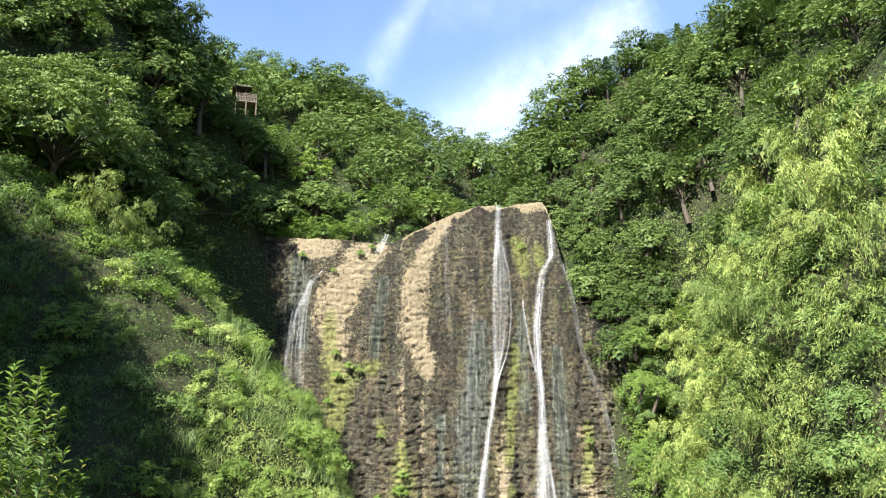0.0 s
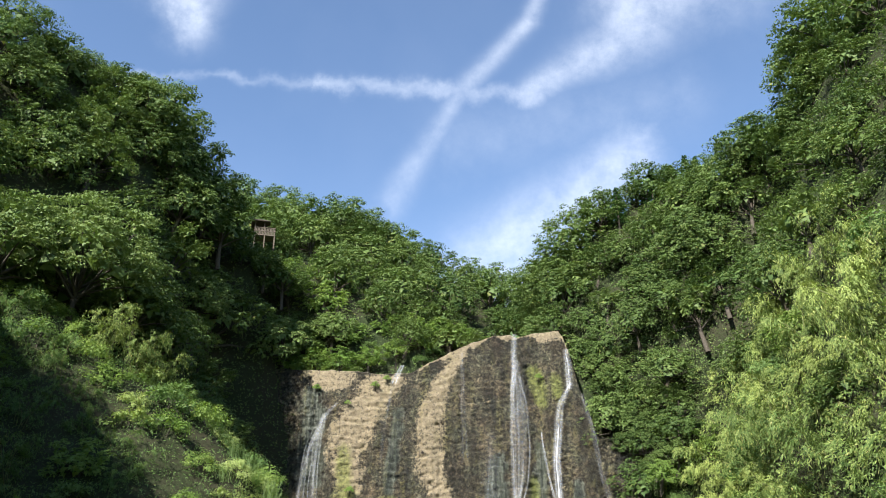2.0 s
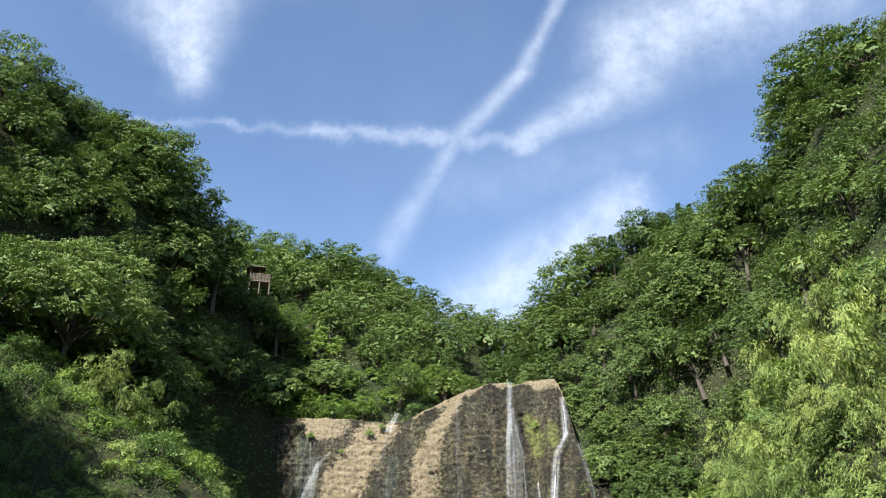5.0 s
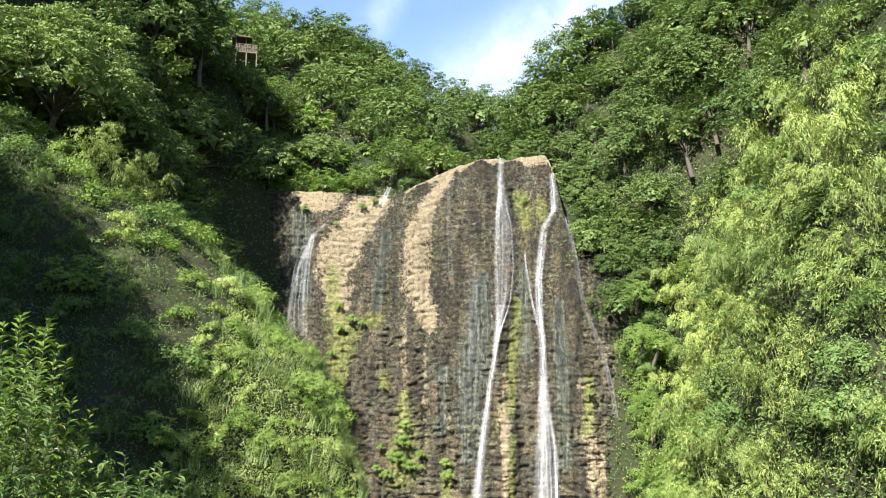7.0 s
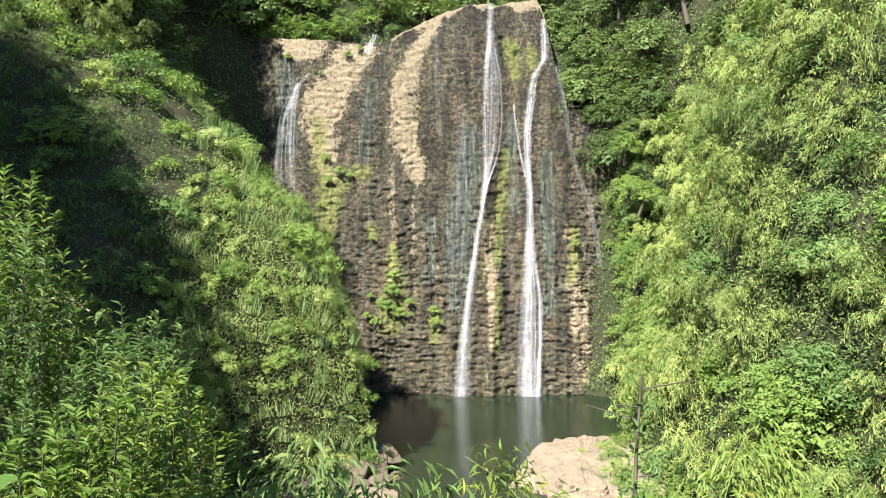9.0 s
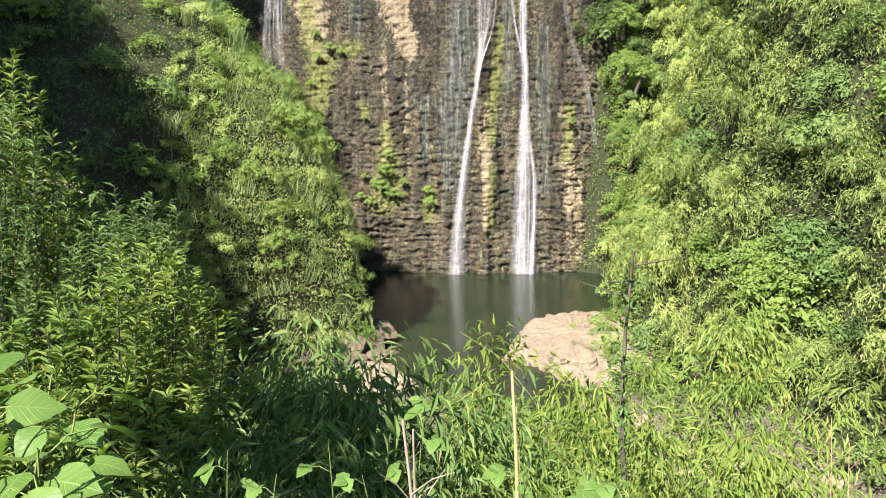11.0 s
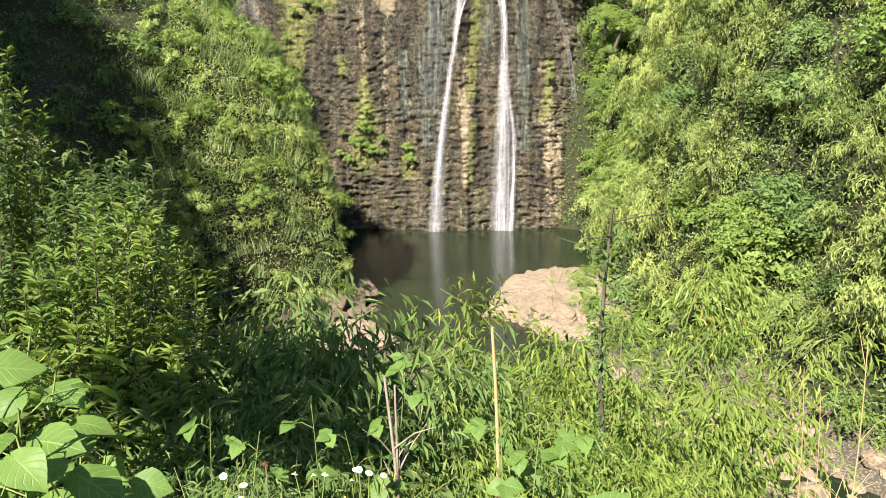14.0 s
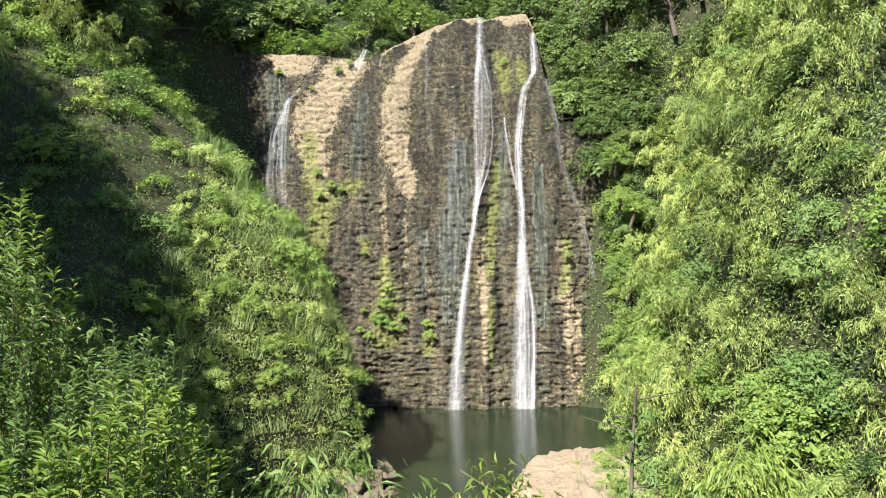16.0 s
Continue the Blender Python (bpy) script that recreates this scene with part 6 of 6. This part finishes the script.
def daisy(az, el, r, heads, label="white daisy-like wildflower with yellow centres on thin stalks"):
    """A branching flower stalk with small white rayed heads and narrow leaves."""
    ob = thing("wildflower", label, "flower", "white wildflowers")
    top = spot(az, el, r)
    foot = np.array((top[0] + rng.uniform(-0.06, 0.06), top[1] + 0.05, 0))
    foot[2] = stand_z(foot[0], foot[1]) - 0.03
    stem, green = Build(), Build()
    fork = foot + (top - foot) * 0.8
    stem.tube([foot, (foot + fork) / 2 + [0.01, 0, 0], fork], [0.003, 0.0025, 0.002], 5)
    for k in range(heads):
        a_ = k * 2.4 + rng.uniform(0, 1)
        tip = top + np.array((math.cos(a_) * 0.035 * (k > 0), math.sin(a_) * 0.03 * (k > 0), rng.uniform(-0.02, 0.012)))
        stem.tube([fork, (fork + tip) / 2 + [0, 0, 0.01], tip], [0.0016, 0.0014, 0.0012], 4)
        face = unit(np.array((0, -0.1, 1.0)) + 0.38 * rng.normal(size=3))
        e1 = unit(np.cross(face, (1, 0.2, 0)))
        e2 = np.cross(face, e1)
        petals, eye = Build(), Build()
        R = rng.uniform(0.0058, 0.0076)
        for j in range(26):
            b_ = j * 2 * np.pi / 26 + rng.uniform(-0.08, 0.08)
            d = e1 * math.cos(b_) + e2 * math.sin(b_)
            sd = -e1 * math.sin(b_) + e2 * math.cos(b_)
            o = tip + d * R * 0.3
            petals.add([o - sd * 0.0006, o + sd * 0.0006, o + d * R * 0.72 + sd * 0.0010 - face * 0.0014, o + d * R * 0.72 - sd * 0.0010 - face * 0.0014], [(0, 1, 2, 3)])
        t = np.linspace(0, 2 * np.pi, 8, endpoint=False)
        ring = [tip + (e1 * math.cos(x) + e2 * math.sin(x)) * R * 0.4 + face * 0.001 for x in t]
        ring2 = [tip + (e1 * math.cos(x) + e2 * math.sin(x)) * R * 0.22 + face * 0.003 for x in t]
        eye.add(ring + ring2 + [tip + face * 0.0036], [(j, (j + 1) % 8, 8 + (j + 1) % 8, 8 + j) for j in range(8)])
        eye.add(ring2 + [tip + face * 0.0036], [(j, (j + 1) % 8, 8) for j in range(8)])
        head = part("flower_head", petals.mesh("flower_head", [PETAL]), ob, "white rayed petals")
        part("eye", eye.mesh("eye", [YOLK], True), head, "yellow disc")
    m_ = 9
    q = rng.uniform(0.1, 0.85, (m_, 1))
    a_ = rng.uniform(0, 2 * np.pi, m_)
    way = np.stack([np.cos(a_), np.sin(a_), 0.5 + 0 * a_], 1)
    green.leaves(foot + (fork - foot) * q, way, np.tile((0, 0, 1.0), (m_, 1)), rng.uniform(0.03, 0.06, m_), rng.uniform(0.008, 0.014, m_), droop=0.3)
    part("stalk", stem.mesh("stalk", [GREENSTEM], True), ob)
    part("foliage", green.mesh("foliage", [VINE]), ob)


for az, el, r, k in ((-14.0, -28.1, 1.35, 2), (-12.6, -29.7, 1.3, 3), (-8.6, -27.9, 1.4, 3), (-5.0, -28.0, 1.4, 1), (-4.2, -28.6, 1.4, 3), (-5.6, -28.9, 1.4, 1), (-9.9, -29.6, 1.35, 1), (-7.4, -30.3, 1.3, 2), (-9.0, -30.3, 1.35, 1), (-8.2, -31.0, 1.3, 1),
                     (-6.2, -30.4, 1.3, 2), (-11.0, -31.7, 1.2, 4), (-10.4, -32.0, 1.2, 3), (-4.7, -32.2, 1.25, 2), (-6.0, -31.6, 1.25, 2)):
    daisy(az, el, r, k)


def withered(az, el, r):
    ob = thing("withered_flower", "rust-red withered flower head on a thin stalk", "flower", "")
    top = spot(az, el, r)
    z = stand_z(top[0], top[1])
    b_ = Build().tube([(top[0], top[1], z), top], [0.002, 0.0015], 4)
    part("stalk", b_.mesh("stalk", [CULM], True), ob)
    h = Build()
    for k in range(14):
        d = unit(rng.normal(size=3) + [0, 0, 1.0])
        h.tube([top, top + d * 0.005, top + d * 0.009], [0.0012, 0.0016, 0.0005], 4)
    part("flower_head", h.mesh("flower_head", [RUST]), ob)


withered(-12.2, -27.4, 1.35)


def lance_bush(label, group, az, el, r, R, H, n, mat, leaf=0.12, base=None):
    """A tall bush of many shoots, each set all round with long narrow leaves."""
    ob = thing("bush", label, "bush", group)
    top = spot(az, el, r)
    x, y = top[0], top[1]
    g = stand_z(x, y)
    H = min(H, top[2] - g + 0.2)
    wood, lf = Build(), Build()
    foot = np.array((x, y, g - 0.1))
    for i in range(n):
        k = math.sqrt((i + 0.5) / n)
        a_ = i * 2.4 + rng.uniform(-0.3, 0.3)
        end = np.array((x + R * k * math.cos(a_), y + R * k * math.sin(a_), top[2] - H * 0.85 * k ** 2.2 * rng.uniform(0.6, 1.1) + rng.uniform(-0.25, 0.1)))
        mid = foot * 0.35 + end * 0.65 + [0, 0, -0.25]
        wood.tube([foot, mid, end], [0.02, 0.009, 0.003], 4)
        m_ = 46
        q = rng.uniform(0.0, 1.0, (m_, 1)) ** 0.38
        at = mid + (end - mid) * q
        b_ = np.arange(m_) * 2.4 + rng.uniform(0, 1)
        sh = unit(end - mid)
        way = np.stack([np.cos(b_), np.sin(b_), 0.25 + 0 * b_], 1) + sh * 0.7
        L = leaf * rng.uniform(0.7, 1.25, m_)
        lf.leaves(at, way, unit(np.array((0, 0, 1.0)) + 0.4 * rng.normal(size=(m_, 3))), L, L * 0.24, droop=0.35)
    part("stem", wood.mesh("stem", [BARK], True), ob)
    part("foliage", lf.mesh("foliage", [mat]), ob)


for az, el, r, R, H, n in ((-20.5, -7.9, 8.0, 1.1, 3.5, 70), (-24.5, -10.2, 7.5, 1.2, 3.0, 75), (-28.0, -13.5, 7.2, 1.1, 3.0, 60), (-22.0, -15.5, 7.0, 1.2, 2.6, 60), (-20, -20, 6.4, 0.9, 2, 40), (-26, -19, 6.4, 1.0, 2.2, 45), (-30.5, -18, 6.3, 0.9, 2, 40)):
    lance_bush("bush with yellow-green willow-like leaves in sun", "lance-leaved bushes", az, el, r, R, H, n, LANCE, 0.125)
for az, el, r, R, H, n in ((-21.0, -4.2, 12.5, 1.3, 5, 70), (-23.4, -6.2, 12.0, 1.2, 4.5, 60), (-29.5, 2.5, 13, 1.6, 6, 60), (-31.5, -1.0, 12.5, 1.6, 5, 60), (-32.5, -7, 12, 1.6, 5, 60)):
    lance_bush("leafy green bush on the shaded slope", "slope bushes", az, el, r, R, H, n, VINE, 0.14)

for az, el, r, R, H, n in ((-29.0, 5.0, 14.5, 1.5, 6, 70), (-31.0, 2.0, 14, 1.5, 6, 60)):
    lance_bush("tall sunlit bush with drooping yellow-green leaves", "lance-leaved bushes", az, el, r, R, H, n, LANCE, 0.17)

# small bamboo, bright by the pool; shade is put into the darker leaves
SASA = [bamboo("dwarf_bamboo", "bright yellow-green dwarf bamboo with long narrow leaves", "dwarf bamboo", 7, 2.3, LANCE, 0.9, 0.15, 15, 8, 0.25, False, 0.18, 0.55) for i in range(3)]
SASA_DARK = [bamboo("dwarf_bamboo", "deep green feathery dwarf bamboo, darkened to stand for shade", "dark dwarf bamboo", 8, 2.4, VINE, 0.9, 0.12, 20, 8, 0.25, False, 0.2, 0.5) for i in range(2)]


def sasa_at(kind, az, el, r, s=1.0):
    top = spot(az, el, r)
    z = stand_z(top[0], top[1])
    s = max(0.4, (top[2] - z) / (2.1 if kind is SASA_DARK else 2.6))
    put(kind[rng.integers(len(kind))], top[0], top[1], z, s)


for az, el, r, s in ((0.2, -19.4, 5.2, 1), (3, -20.4, 6.5, 1), (6.5, -20.6, 7, 1), (1.5, -20.6, 5.4, 1), (-1.8, -21.0, 5.6, 1), (4.6, -21.0, 6.0, 1), (8.4, -20.4, 6.4, 1), (15.0, -19.5, 12, 1), (17.5, -19.8, 11, 1), (17.6, -22.8, 9.5, 1), (18.6, -20.6, 8.6, 1), (17.0, -21.0, 8.0, 1), (19.2, -22.6, 8.0, 1), (16.0, -24.0, 7.0, 1), (15.5, -22.5, 9.5, 1), (14.5, -17.5, 13, 1), (12, -16.5, 11, 1), (11, -20, 8, 1), (-1.0, -22.2, 4.8, 0.9), (1.0, -21.6, 4.6, 0.9), (3.5, -23.0, 5.0, 0.9), (0, -23.5, 4.4, 0.8), (-3.5, -24.5, 4.4, 0.8), (8.5, -20.6, 6.5, 1.0), (10.4, -18.8, 7.0, 1.1), (12.0, -19.0, 6.8, 1.0), (9.0, -21.5, 6.0, 1.0), (6.0, -22.5, 5.5, 0.9), (13.2, -20.5, 6.2, 1.0),
                     (14.0, -23.5, 5.6, 0.9), (11.0, -24.5, 5.2, 0.8), (8.0, -25.5, 4.8, 0.8), (4.0, -25.5, 4.5, 0.8), (1.0, -26.5, 4.2, 0.7), (-4, -26, 4.0, 0.7)):
    sasa_at(SASA, az, el, r, s)
for k in range(22):
    sasa_at(SASA, rng.uniform(-2, 12), rng.uniform(-24.5, -21.0), rng.uniform(5.0, 7.2))
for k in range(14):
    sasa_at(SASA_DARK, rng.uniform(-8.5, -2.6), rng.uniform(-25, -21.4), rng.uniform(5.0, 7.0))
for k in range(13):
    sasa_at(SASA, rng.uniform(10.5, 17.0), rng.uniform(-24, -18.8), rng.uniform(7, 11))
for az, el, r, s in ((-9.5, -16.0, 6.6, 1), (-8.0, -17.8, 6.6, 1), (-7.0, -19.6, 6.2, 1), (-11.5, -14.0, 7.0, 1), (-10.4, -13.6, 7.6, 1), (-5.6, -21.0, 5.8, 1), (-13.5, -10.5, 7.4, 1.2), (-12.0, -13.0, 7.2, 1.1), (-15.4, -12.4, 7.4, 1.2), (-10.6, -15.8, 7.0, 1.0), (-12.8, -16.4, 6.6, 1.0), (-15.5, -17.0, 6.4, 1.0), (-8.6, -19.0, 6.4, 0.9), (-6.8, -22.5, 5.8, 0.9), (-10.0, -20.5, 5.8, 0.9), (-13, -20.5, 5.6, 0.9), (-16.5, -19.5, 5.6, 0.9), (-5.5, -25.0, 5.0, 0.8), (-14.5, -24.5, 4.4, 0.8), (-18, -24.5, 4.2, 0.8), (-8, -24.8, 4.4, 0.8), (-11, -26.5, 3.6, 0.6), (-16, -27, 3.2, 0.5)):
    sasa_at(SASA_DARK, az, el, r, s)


for az, el, r in ((15.6, -13.0, 15.0), (17.6, -14.4, 15.0), (13.6, -16.0, 14.0), (16.6, -17.4, 12.0)):
    top = spot(az, el, r)
    z = stand_z(top[0], top[1])
    put(GROVE_NEAR[rng.integers(2)], top[0], top[1], z, (top[2] - z) / 7.2)


def thin_trunk():
    """The slim dead stem with climbers that stands before the pool's outlet."""
    ob = thing("dead_sapling", "slim dead sapling wrapped in dark climbers", "tree", "")
    top = spot(14.6, -9.6, 7.5)
    x, y = top[0], top[1]
    wood, lf = Build(), Build()
    z0 = stand_z(x, y) - 0.2
    s = np.linspace(0, 1, 12)
    line = np.stack([x - 0.06 + 0.05 * np.sin(s * 7), y + 0.04 * np.cos(s * 6), z0 + (top[2] - z0) * s], 1)
    wood.tube(line, np.linspace(0.045, 0.012, 12), 7)
    for k in range(9):
        q = rng.uniform(0.45, 0.98)
        o = np.array([np.interp(q, s, line[:, c]) for c in range(3)])
        a_ = rng.uniform(0, 2 * np.pi)
        wood.tube([o, o + np.array((math.cos(a_), math.sin(a_), 0.15)) * rng.uniform(0.2, 0.55)], [0.01, 0.003], 4)
    m_ = 700
    q = rng.uniform(0.28, 0.95, m_)
    o = np.stack([np.interp(q, s, line[:, c]) for c in range(3)], 1)
    d = ball(m_) * rng.uniform(0.05, 0.32, (m_, 1)) * (0.5 + 0.5 * np.sin(q * 9))[:, None]
    L = rng.uniform(0.05, 0.10, m_)
    lf.leaves(o + d, ball(m_) + [0, 0, -0.4], np.tile((0, 0, 1.0), (m_, 1)) + 0.5 * ball(m_), L, L * 0.4)
    part("trunk", wood.mesh("trunk", [BARK], True), ob)
    tagged(part("climber", lf.mesh("climber", [VINE]), ob), "dark green climbing foliage", kind="stuff")


thin_trunk()


def cane(name, label, az0, el0, r, length, lean, rad, mat, twigs=0):
    """A bare cane or stalk from the ground up to a given height, with a few twigs."""
    ob = thing(name, label, "stalk", "bare stalks")
    top = spot(az0, el0, r)
    foot = np.array((top[0] - lean, top[1], top[2] - length))
    foot[2] = min(foot[2], stand_z(foot[0], foot[1]) - 0.05) if length > 1.5 else foot[2]
    s = np.linspace(0, 1, 7)[:, None]
    line = foot + (top - foot) * s + np.array((0.05, 0, 0)) * np.sin(s * np.pi)
    b_ = Build().tube(line, np.linspace(rad, rad * 0.5, 7), 6)
    for k in range(twigs):
        q = rng.uniform(0.4, 0.95)
        o = np.array([np.interp(q, s[:, 0], line[:, c]) for c in range(3)])
        a_ = rng.uniform(0, 2 * np.pi)
        e_ = o + np.array((math.cos(a_) * 0.6, math.sin(a_) * 0.6, rng.uniform(0.3, 0.9))) * rng.uniform(0.2, 0.5)
        b_.tube([o, (o + e_) / 2 + [0, 0, 0.03], e_], [rad * 0.45, rad * 0.3, rad * 0.15], 4)
    part("stem", b_.mesh("stem", [mat], True), ob)


cane("cut_cane", "straw-coloured dead bamboo cane standing upright", 5.6, -18.4, 5.0, 2.4, 0.0, 0.022, DRY, 0)
cane("dry_stalk", "pale dry forked stalk rising from the weeds", -2.8, -21.8, 4.3, 2.0, -0.05, 0.016, DEADWOOD, 5)
cane("dry_stalk", "pale dry forked stalk rising from the weeds", -2.0, -22.5, 4.3, 2.0, 0.12, 0.013, DEADWOOD, 4)
for az, el, r, tw in ((31.7, -17.2, 5.2, 7), (29.2, -21.0, 6.5, 7), (28.0, -19.6, 7.0, 8), (33.4, -19.5, 5.5, 6)):
    cane("dry_stalk", "tan dry weed stalk with bare twigs", az, el, r, 2.0, rng.uniform(-0.1, 0.1), 0.006, DRY, tw)
STRAW = [grass_tuft("grass_tuft", "tuft of tan dry grass by the stream bank", "dry grasses", 90, 0.8, 0.012, 0.22, DRY, 0.9) for i in range(2)]
for k in range(9):
    r, az = rng.uniform(5.0, 10.0), rng.uniform(29.5, 38)
    x, y = r * math.sin(radians(az)), r * math.cos(radians(az))
    put(STRAW[k % 2], x, y, stand_z(x, y), rng.uniform(0.7, 1.4))
WEEDS = [grass_tuft("grass_tuft", "tuft of fresh green grass and weeds", "green weeds", 80, 0.55, 0.016, 0.2, GRASS, 0.8) for i in range(2)]
for k in range(120):
    r, az = rng.uniform(2.6, 16.0), rng.uniform(-38, 40)
    x, y = r * math.sin(radians(az)), r * math.cos(radians(az))
    if not (17 < az < 29.5 and r > 3.2):
        put(WEEDS[k % 2], x, y, stand_z(x, y), rng.uniform(0.6, 1.5))
LOW = [mound("leafy_weed", "low leafy weeds covering the bank", "bank weeds", 0.7, 8, 66, 0.085, VINE, 0.5, 0.7) for i in range(2)]
for k in range(150):
    r = 1.7 + 24 * rng.uniform() ** 1.3
    az = rng.uniform(-36, 40)
    x, y = r * math.sin(radians(az)), r * math.cos(radians(az))
    left, right, stand, *_ = hills(np.array(x), np.array(y))
    if stand > left - 2 and stand > 0.8 and not (17 < az < 29.5 and r > 3.2):
        s = min(1.6, 0.45 + 0.09 * r)
        put(LOW[k % 2], x, y, stand_z(x, y) - 0.05, s)


def dead_branch(az, el, r, size, turn, kind="dead_branch"):
    """A fallen grey bough with many thin twigs."""
    ob = thing(kind, "bare grey dead branch caught among the bushes", "branch", "dead branches")
    o = spot(az, el, r)
    b_ = Build()
    d = np.array((math.cos(turn), -0.3, math.sin(turn)))
    end = o + d * size
    b_.tube([o, (o + end) / 2 + [0, 0, 0.1 * size], end], [0.035, 0.025, 0.008], 5)
    for k in range(16):
        q = rng.uniform(0.2, 1.0)
        s_ = o + (end - o) * q + [0, 0, 0.08 * size * math.sin(q * 3.1)]
        t_ = s_ + (d * 0.7 + 0.5 * rng.normal(size=3)) * size * rng.uniform(0.2, 0.45)
        b_.tube([s_, (s_ + t_) / 2 + [0, 0, -0.03], t_], [0.012, 0.008, 0.003], 4)
    part("bough", b_.mesh("bough", [DEADWOOD], True), ob)


dead_branch(-25.0, -4.4, 24, 1.3, 3.0)
dead_branch(-24.4, -4.8, 24, 1.0, 2.6)


def shade_tree():
    """Small unseen tree added beside the stand, behind the viewer, shading the bank below."""
    t = broadleaf("broadleaf_tree", "small unseen leafy tree beside the viewpoint, added to shade the bank", "gorge woods", 1.25, 1.3, 12, 26, 0.15, LEAF, 0.4, 5.0, 0.34, 10)
    t.matrix_basis = pose(-4.4, 0.2, stand_z(-4.4, 0.2))


shade_tree()
